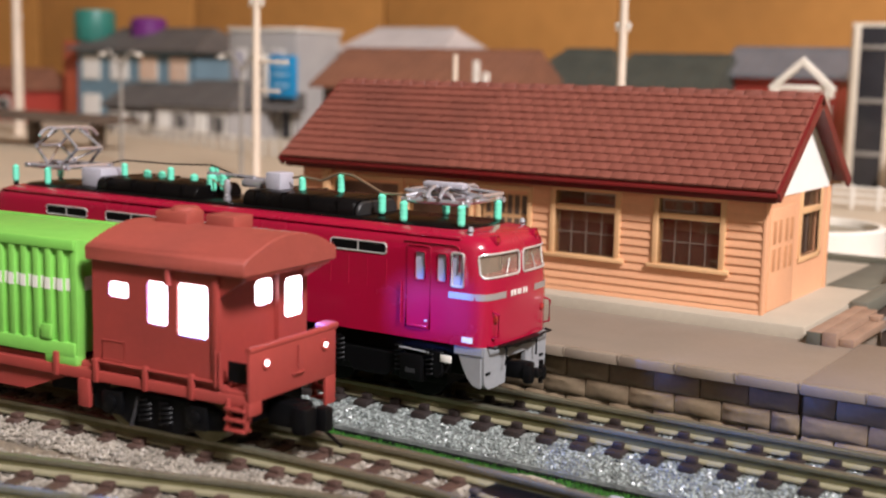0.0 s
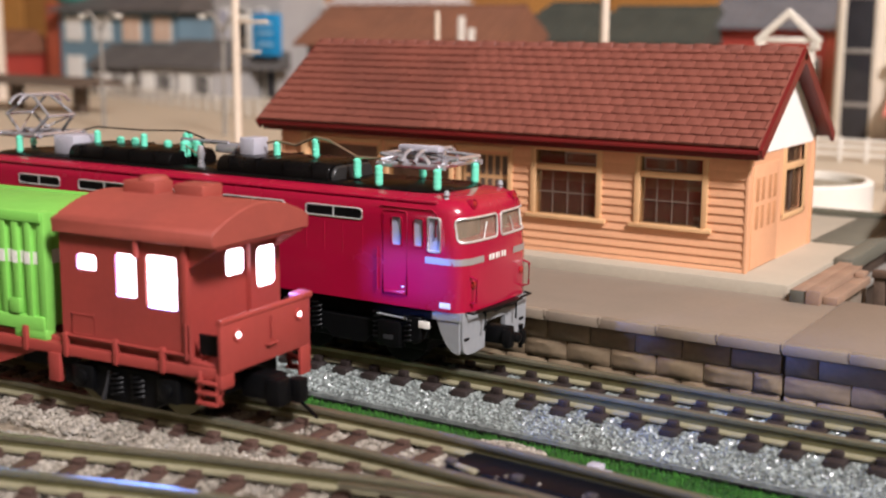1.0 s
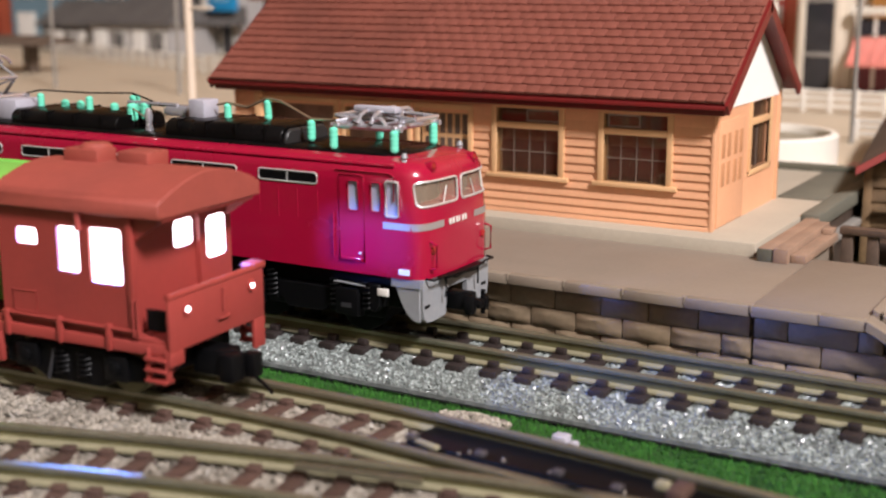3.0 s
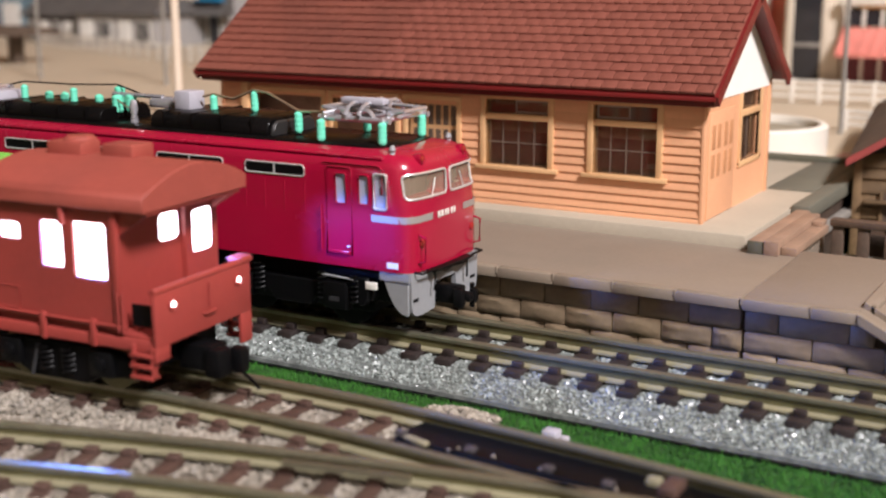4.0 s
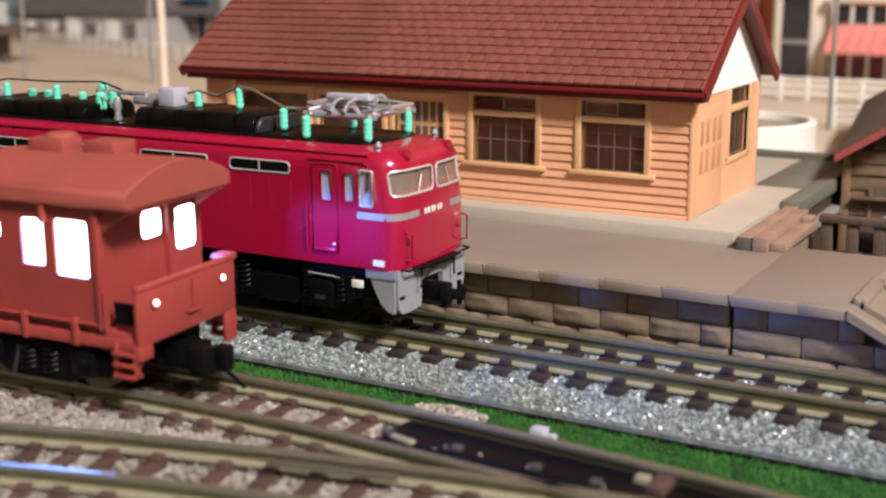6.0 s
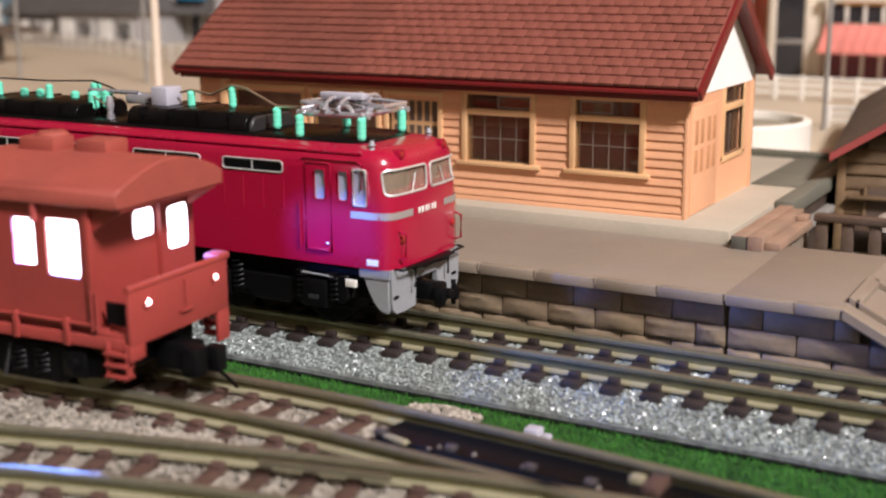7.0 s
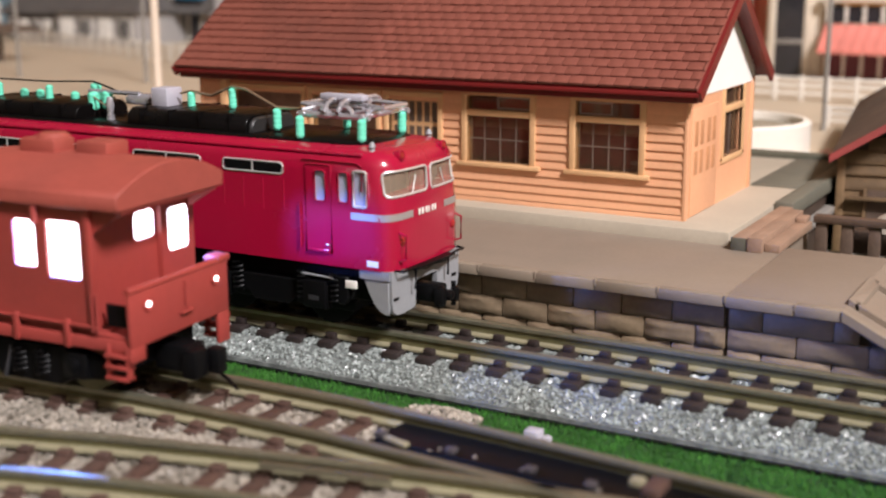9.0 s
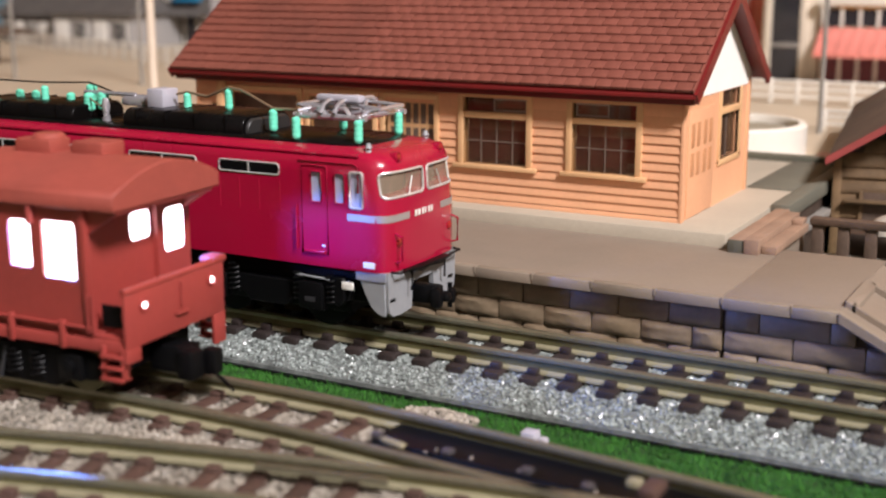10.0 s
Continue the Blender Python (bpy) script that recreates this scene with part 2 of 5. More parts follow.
def grains(spots, size, bm_name, material, parent, label, squash=0.75):
    """Small broken stones at the given spots, joined into one mesh."""
    rng = random.Random(len(spots))
    verts, faces = [], []
    for x, y, z in spots:
        s = size * rng.uniform(0.6, 1.35)
        base = len(verts)
        q = Euler((rng.uniform(0, 6.3), rng.uniform(0, 6.3), rng.uniform(0, 6.3))).to_matrix()
        for v in ((1, 0, 0), (-1, 0, 0), (0, 1, 0), (0, -1, 0), (0, 0, 1), (0, 0, -1)):
            w = q @ Vector([c * s * 0.5 * rng.uniform(0.65, 1.2) for c in v])
            verts.append(((x + w.x) * MM, (y + w.y) * MM, (z + w.z * squash) * MM))
        for a, b, c in ((0, 2, 4), (2, 1, 4), (1, 3, 4), (3, 0, 4), (2, 0, 5), (1, 2, 5), (3, 1, 5), (0, 3, 5)):
            faces.append((base + a, base + b, base + c))
    me = bpy.data.meshes.new(bm_name)
    me.from_pydata(verts, [], faces)
    me.materials.append(material)
    ob = new(bm_name, me)
    ob.parent = parent
    return tagged(ob, label, kind="stuff")


# ---- ground and room ----
solo("ground", box(-1700, 700, -700, 899, -20.4, 0.6), GRASSBED, "green flock ground mat of the model layout", "ground", kind="structure")

# ---- main track with grey ballast ----
TRACK_X0, TRACK_X1 = -190, 150


def rail_section(w=0.55, top=6.4, foot=4.3):
    return [(-0.95, foot), (0.95, foot), (0.95, foot + 0.25), (0.25, foot + 0.5), (0.25, top - 0.65), (w, top - 0.5), (w, top - 0.1), (w - 0.12, top), (-w + 0.12, top), (-w, top - 0.1), (-w, top - 0.5), (-0.25, top - 0.65), (-0.25, foot + 0.5), (-0.95, foot + 0.25)]


def rail_part(bm, top, foot, parent):
    """A rail with bright head, dull brown web and pale foot."""
    for f in bm.faces:
        z = f.calc_center_median().z
        f.material_index = 0 if z > top - 0.6 else 2 if z < foot + 0.42 else 1
    ob = part("rail", bm, RAIL, parent, "dull nickel rail with brown web")
    ob.data.materials.append(RAILSIDE)
    ob.data.materials.append(RAILFOOT)


track = thing("railway_track", "straight model track with dark ties on grey moulded ballast", "track")
bed = [(-11.9, 0.5), (11.9, 0.5), (11.8, 1.45), (7.5, 3.75), (-7.5, 3.75), (-11.8, 1.45)]
# black strips paint the shadow gap between ballast bed and grass
for yy in (-12.25, 12.25):
    part("track_edge", box(TRACK_X0, TRACK_X1, yy - 0.33, yy + 0.33, 0.4, 1.0, 0.1), BLACK, track, "black strip painting the shade along the track base")
part("ballast_bed", prism(bed, "x", TRACK_X0, TRACK_X1), BED, track, "grey moulded ballast bed")
for yy in (-4.9, 4.9):
    sec = [(a + yy, b) for a, b in rail_section()]
    rail_part(prism(sec, "x", TRACK_X0, TRACK_X1), 6.4, 4.3, track)
tie_me = mesh_of("tie", box(-1.25, 1.25, -8.0, 8.0, 2.9, 4.4, 0.3), TIE)
chair_bm = box(-0.75, 0.75, -1.75, -0.8, 4.3, 5.25, 0.2, box(-0.75, 0.75, 0.8, 1.75, 4.3, 5.25, 0.2))
chair_me = mesh_of("rail_chair", chair_bm, TIE)
for k in range(-38, 27):
    x = 8.5 + 5.08 * k
    tie = piece("tie", tie_me, track, at(x, 0, 0))
    if x > -75:
        for yy in (-4.9, 4.9):
            piece("rail_chair", chair_me, tie, at(0, yy, 0))
rng = random.Random(4)
spots = []
while len(spots) < 26000:
    x, y = rng.uniform(-75, 85), rng.uniform(-11.5, 11.5)
    z = 3.75 if abs(y) < 7.5 else 3.75 - (abs(y) - 7.5) / 4.3 * 2.3
    if abs(y) < 8.1 and abs((x - 8.5) / 5.08 - round((x - 8.5) / 5.08)) * 5.08 < 1.35:
        continue
    spots.append((x, y, z + rng.uniform(-0.15, 0.16)))
grains(spots, 0.64, "ballast_gravel", STONES, track, "loose pale grey ballast stones")


# ---- near tracks, joining in a turnout ----
def spline(points, step=2.0):
    """An even polyline through the points, smoothed."""
    pts = [Vector(p) for p in points]
    out = []
    for k in range(len(pts) - 1):
        p0, p1, p2, p3 = pts[max(k - 1, 0)], pts[k], pts[k + 1], pts[min(k + 2, len(pts) - 1)]
        n = max(2, int((p2 - p1).length / step))
        for j in range(n):
            t = j / n
            out.append(0.5 * ((2 * p1) + (p2 - p0) * t + (2 * p0 - 5 * p1 + 4 * p2 - p3) * t * t + (3 * p1 - p0 - 3 * p2 + p3) * t * t * t))
    return out + [pts[-1]]


def offset(line, d):
    out = []
    for k, p in enumerate(line):
        way = (line[min(k + 1, len(line) - 1)] - line[max(k - 1, 0)]).normalized()
        out.append(p + d * Vector((-way.y, way.x)))
    return out


def swept(line, section):
    """The section (across, up) drawn along a line in the plan."""
    bm = bmesh.new()
    rings = []
    for k, p in enumerate(line):
        way = (line[min(k + 1, len(line) - 1)] - line[max(k - 1, 0)]).normalized()
        side = Vector((-way.y, way.x))
        rings.append([bm.verts.new((p.x + side.x * a, p.y + side.y * a, b)) for a, b in section])
    for a, b in zip(rings, rings[1:]):
        for j in range(len(a)):
            bm.faces.new((a[j], a[(j + 1) % len(a)], b[(j + 1) % len(a)], b[j]))
    bm.faces.new(rings[0][::-1])
    bm.faces.new(rings[-1])
    return bm


CAB_O, CAB_A = (-8.12, -39.55), 0.073
NEAR_TOP = 8.5
line_a = spline([(-190, -58.5), (-120, -49.2), (-60, -43.6), (-24, -40.8), (-8, -39.7), (10, -39.4), (23, -40.0), (36, -40.9), (48, -42.0), (90, -46), (150, -51)])
line_b = spline([(-150, -104), (-60, -76.5), (-15.3, -63.2), (-3.6, -59.6), (8, -56.6), (19.4, -54.0), (30, -51.9), (48, -49.2), (70, -47), (95, -46.5)])
sec_rail = rail_section(0.5, NEAR_TOP, NEAR_TOP - 1.75)
for line, title, tie_label in ((line_a, "curving model track under the brake van with brown ties", ""), (line_b, "diverging model track with reddish brown ties", "")):
    tr = thing("railway_track", title, "track")
    low = -9.5 if line is line_b else -12.0
    high = 9.0 if line is line_a else 12.0
    part("ballast_bed", swept(line, [(low - 1.5, 0.5), (high + 1.0, 0.5), (high, 5.6), (low, 5.6)] if line is line_a else [(low - 6, 0.5), (high, 0.5), (high, 5.56), (low - 4, 5.56)]), BED_TAN, tr, "tan ballast bed")
    for dd in (-4.75, 4.75):
        rl = offset(line, dd)
        rail_part(swept(rl, sec_rail), NEAR_TOP, NEAR_TOP - 1.75, tr)
    me = mesh_of("tie", box(-0.9, 0.9, -7.4, 7.4, 5.0, 6.72, 0.2, box(-0.8, 0.8, -6.6, -5.3, 6.6, 7.3, 0.25, box(-0.8, 0.8, 5.3, 6.6, 6.6, 7.3, 0.25, box(-0.8, 0.8, 2.9, 4.2, 6.6, 7.2, 0.25, box(-0.8, 0.8, -4.2, -2.9, 6.6, 7.2, 0.25))))), TIE_RED)
    walked, nxt = 0.0, 0.0
    for p, q in zip(line, line[1:]):
        walked += (q - p).length
        if walked >= nxt:
            nxt += 5.0
            if -110 < p.x < 70 and not (line is line_a and p.x > 15):
                w = q - p
                piece("tie", me, tr, at(p.x, p.y, 0 if line is line_a else -0.03, 0, 0, math.degrees(math.atan2(w.y, w.x))))
    sp = []
    rr = random.Random(9)
    near = [p for p in line if -75 < p.x < 70]
    while len(sp) < 62000:
        p = rr.choice(near)
        o = rr.uniform(low - (4 if line is line_b else 0), high)
        sp.append((p.x + rr.uniform(-1.5, 1.5), p.y + o, 6.0 + rr.uniform(-0.25, 0.4)))
    grains(sp, 0.46, "ballast_gravel", STONES_TAN, tr, "loose tan and pale grey ballast stones")

# ---- platform with cut stone face ----
platform = thing("station_platform", "tan platform with coping stones and rough stone face", "platform", kind="structure")
part("deck", box(-190, 36.15, 13.4, 44, 10.5, 12.1, 0.1), CONCRETE, platform, "tan grey platform deck")
part("deck", box(36.28, 50.9, 13.4, 44, 10.5, 12.1, 0.1), CONCRETE, platform, "tan grey platform deck")
part("ramp_edge", prism([(50.95, 12.15), (50.95, 10.8), (73.5, -0.4), (73.5, 0.9)], "y", 11.9, 13.2, None, 0.1), COPING, platform, "sloping coping of the ramp")
for y0, y1 in ((15.4, 16.6), (27.6, 28.8)):
    part("ramp_rib", prism([(51.8, 11.6), (51.8, 12.5), (71, 2.9), (71, 2.0)], "y", y0, y1, None, 0.1), CONCRETE, platform, "raised rib of the ramp")
part("ramp_rib", prism([(51.0, 11.9), (51.0, 12.9), (52.4, 12.2), (52.4, 11.3)], "y", 15.4, 28.8, None, 0.1), CONCRETE, platform, "raised head of the ramp panel")
part("ramp_backing", prism([(51, 0.5), (51, 10.4), (70, 1.0), (70, 0.5)], "y", 15.1, 40), MORTAR, platform)
part("stone_backing", box(-190, 50.9, 15.1, 40, 0.5, 10.6), MORTAR, platform)
ramp = bmesh.new()
rv = [ramp.verts.new(p) for p in ((50.95, 12.3, 12.1), (50.95, 41, 12.1), (73.5, 41, 0.8), (73.5, 12.3, 0.8), (50.95, 12.3, 10.6), (50.95, 41, 10.6), (70.5, 41, 0.5), (70.5, 12.3, 0.5))]
for f in ((0, 3, 2, 1), (4, 5, 6, 7), (0, 1, 5, 4), (2, 3, 7, 6), (0, 4, 7, 3), (1, 2, 6, 5)):
    ramp.faces.new([rv[k] for k in f])
part("ramp", ramp, CONCRETE, platform, "tan ramp at the platform end")
cop_me = mesh_of("coping_stone", box(0.04, 8.81, 0, 1.5, -1.5, 0.02, 0.2, box(-0.12, 0.16, -0.08, 0.7, -0.9, 0.16, 0.07)), COPING)
for k in range(-21, 6):
    cs = piece("coping_stone", cop_me, platform, at(0.8 + 8.85 * k + (0.15 if k >= 4 else 0), 12.1, 12.1))
    if k == 5:
        cs.scale = (0.66, 1, 1)
rng = random.Random(2)
block_mes = []
for k in range(6):
    bm = bmesh.new()
    bmesh.ops.create_cube(bm, size=1)
    bmesh.ops.subdivide_edges(bm, edges=bm.edges[:], cuts=4, use_grid_fill=True)
    for v in bm.verts:
        edge = max(abs(v.co.x), abs(v.co.z))
        v.co.y += (-0.42 * (1 - (edge * 2) ** 4) + rng.uniform(-0.16, 0.16) * (edge < 0.45)) if v.co.y < 0 else 0
        v.co.x *= 1 - 0.03 * (abs(v.co.z) > 0.45)
    block_mes.append((bm, rng.random()))
BLOCK_ROWS = ((7.35, 10.5, 3.95), (4.45, 7.3, 0.15), (1.6, 4.4, 3.95), (0.3, 1.55, 0.15))
shared = {}
for r, (z0, z1, shift) in enumerate(BLOCK_ROWS):
    for k in range(6):
        bm = block_mes[k][0].copy()
        bmesh.ops.scale(bm, vec=(7.0, 1.3, z1 - z0 - 0.06), verts=bm.verts)
        shared[r, k] = mesh_of("stone_block", bm, BLOCK, 50)
    cuts = []
    x = -71 + shift
    while x - 3.5 < 36.1:
        cuts.append((x - 3.5, min(x + 3.5, 36.1)))
        x += 7.1
    # the end section has longer blocks, and is cut off by the ramp's slope
    edge = 36.4 if r % 2 else 32.0
    while edge < 72:
        lo, hi = max(edge, 36.4), edge + 8.8
        hi = min(hi, 51 + max(0.0, (11.4 - z1) * 2.0))
        if hi - lo > 0.8:
            cuts.append((lo, hi))
        edge += 8.9
    for lo, hi in cuts:
        if hi - lo > 0.8:
            ob = piece("stone_block", shared[r, int(rng.random() * 6)], platform, at((lo + hi) / 2, 14.75 + 0.15 * rng.random(), (z0 + z1) / 2))
            ob.scale = ((hi - lo - 0.04) / 7.0, 1, 1)
for b, _ in block_mes:
    b.free()

# ---- station building ----
plinth = solo("station_plinth", box(-86, 28.2, 40.9, 121, 11.0, 14.15, 0.25), PLINTH, "pale beige moulded base slab under the station", "slab", kind="structure")
solo("yard_slab", box(19.6, 28.0, 83, 117.4, 14.1, 14.5, 0.1), SLAB, "olive grey slab beside the station wall", "slab", kind="structure")
station = thing("station_house", "ochre clapboard station house with red-brown tiled roof", "building")
WX0, WX1, WY0, WY1, WZ0, WZ1 = -76.3, 19.4, 45.9, 81.5, 14.1, 34.6
# front wall, in solid stretches round its openings
OPEN = ((-68.5, -53.0, 15.0, 31.2), (-50.5, -37.0, 15.0, 31.2), (-34.5, -24.6, 15.0, 31.3), (-18.9, -7.2, 20.9, 32.2), (0.9, 11.8, 20.9, 32.2))


def wall_strips(lo, hi, z0, z1, openings):
    """The solid stretches of a board row between lo and hi that leave the openings free."""
    cuts = [(a, b) for a, b, c, d in openings if c < (z0 + z1) / 2 < d]
    x = lo
    for a, b in sorted(cuts):
        if a > x:
            yield x, a
        x = b
    if hi > x:
        yield x, hi


wall = part("front_wall", bmesh.new(), STWALL, station)
bm = bmesh.new()
zs = sorted({WZ0, WZ1, *(z for o in OPEN for z in o[2:])})
for z0, z1 in zip(zs, zs[1:]):
    for a, b in wall_strips(WX0, WX1, z0, z1, OPEN):
        box(a, b, WY0 + 0.25, WY0 + 1.2, z0, z1, 0, bm)
wall.data = mesh_of("front_wall", bm, STWALL)
pitch = 1.42
z = WZ0 + 0.9
while z < WZ1 - 0.3:
    for a, b in wall_strips(WX0, WX1, z, z + pitch, OPEN):
        if b - a > 0.6:
            sec = [(WY0 + 0.3, z), (WY0 - 0.18, z + 0.04), (WY0 - 0.18, z + 0.22), (WY0 + 0.16, z + pitch + 0.1), (WY0 + 0.3, z + pitch + 0.1)]
            part("clapboard", prism(sec, "x", a, b), SIDING, wall)
    z += pitch
part("base_board", box(WX0, WX1 + 0.1, WY0 - 0.22, WY0 + 0.3, WZ0, WZ0 + 0.75, 0.06), SIDING, station)
for x, y in ((WX1 - 0.35, WY0 - 0.25), (WX0 - 0.2, WY0 - 0.25), (WX1 - 0.35, WY1 - 1.0)):
    part("corner_board", box(x, x + 0.6, y, y + 1.1, WZ0, WZ1 - 0.6, 0.08), SIDING, station)
GOPEN = ((65.0, 75.8, 21.6, 33.0),)
bm = bmesh.new()
zs = sorted({WZ0, 33.4, 21.6, 33.0})
for z0, z1 in zip(zs, zs[1:]):
    for a, b in wall_strips(WY0 + 0.3, WY1, z0, z1, GOPEN):
        box(WX1 - 1.2, WX1 - 0.05, a, b, z0, z1, 0, bm)
part("side_wall", bm, SIDING, station)
bm = box(WX0, WX0 + 1.2, WY0 + 1.3, WY1, WZ0, WZ1)
part("side_wall", bm, STWALL, station)
part("rear_wall", box(WX0, WX1, WY1, WY1 + 1.2, WZ0, WZ1), STWALL, station)
part("inner_floor", box(WX0 + 1.3, WX1 - 1.3, WY0 + 1.3, WY1 - 0.1, WZ0, WZ0 + 0.4), INTERIOR, station)
part("inner_partition", box(WX0 + 1.3, WX1 - 1.4, WY0 + 6, WY0 + 6.6, WZ0 + 0.4, 33.5), TIMBER, station, "dark brown inner partition")
# gable with door panel
RY, RZ, EZ, EY0, EY1, VX0, VX1 = 63.6, 50.0, 34.5, 43.0, 84.2, -80.4, 22.0
slope = (RZ - EZ) / (RY - EY0)
part("gable_panel", prism([(WY0 - 0.1, 33.2), (WY1 + 0.2, 33.2), (WY1 + 0.2, EZ + (EY1 - WY1) * slope - 1.0), (RY, RZ - 1.2), (WY0 - 0.1, EZ + (WY0 - EY0) * slope - 1.0)], "x", WX1 - 0.9, WX1 + 0.12), GABLE, station, "white plaster gable panel")
part("gable_panel", prism([(WY0 - 0.1, 33.2), (WY1 + 0.2, 33.2), (WY1 + 0.2, EZ + (EY1 - WY1) * slope - 1.0), (RY, RZ - 1.2), (WY0 - 0.1, EZ + (WY0 - EY0) * slope - 1.0)], "x", WX0 - 0.12, WX0 + 0.9), GABLE, station, "white plaster gable panel")


def frame_bars(x0, x1, z0, z1, y, w, d, bm=None):
    bm = bm or bmesh.new()
    box(x0 - w, x0, y - d, y, z0 - w * 0.2, z1, 0.06, bm)
    box(x1, x1 + w, y - d, y, z0 - w * 0.2, z1, 0.06, bm)
    box(x0 - w, x1 + w, y - d - 0.01, y, z1, z1 + w, 0.06, bm)
    return bm


for x0, x1, z0, z1 in OPEN[3:]:
    win = part("window", frame_bars(x0, x1, z0, z1, WY0 + 0.4, 1.0, 0.9), FRAMEW, station, "ochre framed sash window")
    part("sill", box(x0 - 1.9, x1 + 1.9, WY0 - 0.75, WY0 + 0.3, z0 - 0.75, z0, 0.12), FRAMEW, win)
    part("transom", box(x0, x1, WY0 - 0.3, WY0 + 0.5, 28.7, 29.7, 0.08), FRAMEW, win)
    bars = bmesh.new()
    for k in range(1, 4):
        xx = x0 + (x1 - x0) * k / 4
        box(xx - 0.09, xx + 0.09, WY0 + 0.5, WY0 + 0.6, z0, 28.7, 0.0, bars)
    box(x0, x1, WY0 + 0.49, WY0 + 0.61, 24.7, 24.88, 0.0, bars)
    part("sash_grid", bars, SASH, win, "thin grey-brown sash bars")
    # added strip imitating a pale reflection across the upper panes
    part("blind", box(x0 + 0.4, x1 - 0.4, WY0 + 1.5, WY0 + 1.7, 26.6, 28.6, 0.05), GLARE, win, "cream strip painting a reflection behind the glass")
    up = bmesh.new()
    xa, xb = (x0 + 0.3, x0 + (x1 - x0) * 0.55) if x0 > 0 else (x0 + (x1 - x0) * 0.45, x1 - 0.3)
    for a, b, c, e in ((xa, xb, 29.9, 30.15), (xa, xb, 31.7, 31.95), (xa, xa + 0.25, 30.1, 31.8), (xb - 0.25, xb, 30.1, 31.8)):
        box(a, b, WY0 + 0.5, WY0 + 0.75, c, e, 0, up)
    part("vent_sash", up, BELT, win, "pale grey vent sash")
    # pale sheet imitating the bright reflection in the vent
    part("vent_pane", box(xa + 0.26, xb - 0.26, WY0 + 0.74, WY0 + 0.8, 30.16, 31.69), GLARE, win, "pale cream sheet painting the reflection in the vent")
    part("pane", box(x0, x1, WY0 + 0.62, WY0 + 0.7, z0, z1), GLASS_ST, win, "window glass with brown room light tinted in")
# side window and door relief
win = part("window", box(WX1 - 0.6, WX1 + 0.25, 64.0, 65.0, 21.0, 33.2, 0.06), FRAMEW, station, "ochre framed side window")
for a, b, c, e in ((75.8, 76.7, 21.0, 33.2), (64.0, 76.7, 20.7, 21.6), (65.0, 75.8, 29.2, 30.2)):
    part("window_frame", box(WX1 - 0.6, WX1 + 0.26, a, b, c, e, 0.06), FRAMEW, win)
part("pane", box(WX1 - 0.8, WX1 - 0.7, 65.0, 75.8, 21.6, 33.0), GLASS_ST, win)
part("sash_grid", box(WX1 - 0.68, WX1 - 0.5, 70.0, 70.5, 21.6, 29.2), INTERIOR, win)
door = part("door", box(WX1 - 0.1, WX1 + 0.14, 48.2, 61.5, WZ0 + 0.2, 31.4, 0.05), SIDING, station, "ochre panelled double door")
for y0 in (49.4, 52.2, 55.6, 58.4):
    for z0, z1 in ((25.4, 29.3), (20.8, 24.6)):
        part("door_pane", box(WX1 + 0.1, WX1 + 0.19, y0, y0 + 1.7, z0, z1, 0.03), DOORP, door, "deep ochre door pane")
# entrance openings on the platform side
for x0, x1, z0, z1 in OPEN[:3]:
    fr = part("entrance_frame", frame_bars(x0, x1, z0, z1, WY0 + 0.5, 0.9, 0.9), FRAMEW, station, "ochre entrance frame")
dl = part("entrance_door", box(-34.3, -24.8, WY0 + 0.5, WY0 + 0.9, WZ0, 31.3), FRAMEW, station, "ochre glazed sliding door")
for k in range(6):
    for z0, z1 in ((27.0, 30.4), (22.2, 26.2)):
        part("door_pane", box(-33.6 + 1.5 * k, -32.6 + 1.5 * k, WY0 + 0.4, WY0 + 0.52, z0, z1), INTERIOR, dl)
part("porch_post", box(-70.8, -69.2, 44.6, 46.2, WZ0, 33.6, 0.1), FRAMEW, station, "square ochre porch post")
part("waiting_room_wall", box(-68, -37, WY0 + 8, WY0 + 8.6, WZ0 + 0.4, 33), CREAM, station, "cream waiting room wall")
# roof
roof = part("roof", prism([(EY0, EZ - 0.6), (EY0, EZ), (RY, RZ - 0.35), (EY1, EZ), (EY1, EZ - 0.6), (RY, RZ - 1.5)], "x", VX0, VX1), TILEBASE, station, "dark red roof board and fascia")
for yy, sg in ((EY0, 1), (EY1, -1)):
    d = Vector((0, RY - yy, RZ - EZ)).normalized()
    nrm = Vector((0, -d.z * sg, abs(d.y)))
    for xx in (VX0 - 0.3, VX1 - 0.25):
        a0, a1 = Vector((0, yy, EZ)) - d * 0.3, Vector((0, RY, RZ - 0.2))
        pts = [a0 - nrm * 1.6, a0 + nrm * 0.25, a1 + nrm * 0.25, a1 - nrm * 1.6]
        part("verge_board", prism([(p.y, p.z) for p in pts], "x", xx, xx + 0.6), TILEBASE, roof, "dark red verge board")
part("fascia", box(VX0, VX1, EY0 - 0.35, EY0 + 0.1, EZ - 0.72, EZ - 0.05, 0.1), TILEBASE, roof, "dark red eaves board")
part("soffit_board", box(VX0 + 0.6, VX1 - 0.6, EY0 + 0.9, WY0 - 0.4, EZ - 1.7, EZ - 0.75, 0.1), TILEBASE, roof, "dark red soffit board under the eaves")
ROWS_T = 12
length = math.hypot(RY - EY0, RZ - EZ)
ang = math.degrees(math.atan2(RZ - EZ, RY - EY0))
step = length / ROWS_T
TW = 2.6
sizes = [mesh_of("roof_tile", box(0.05, TW - 0.05, -0.1, step + 0.25, 0, 0.55, 0.07, None, Matrix.Rotation(radians(-9.5 + 1.2 * k), 4, "X")), TILE) for k in range(3)]
rng = random.Random(11)
rest = bmesh.new()
count = 0
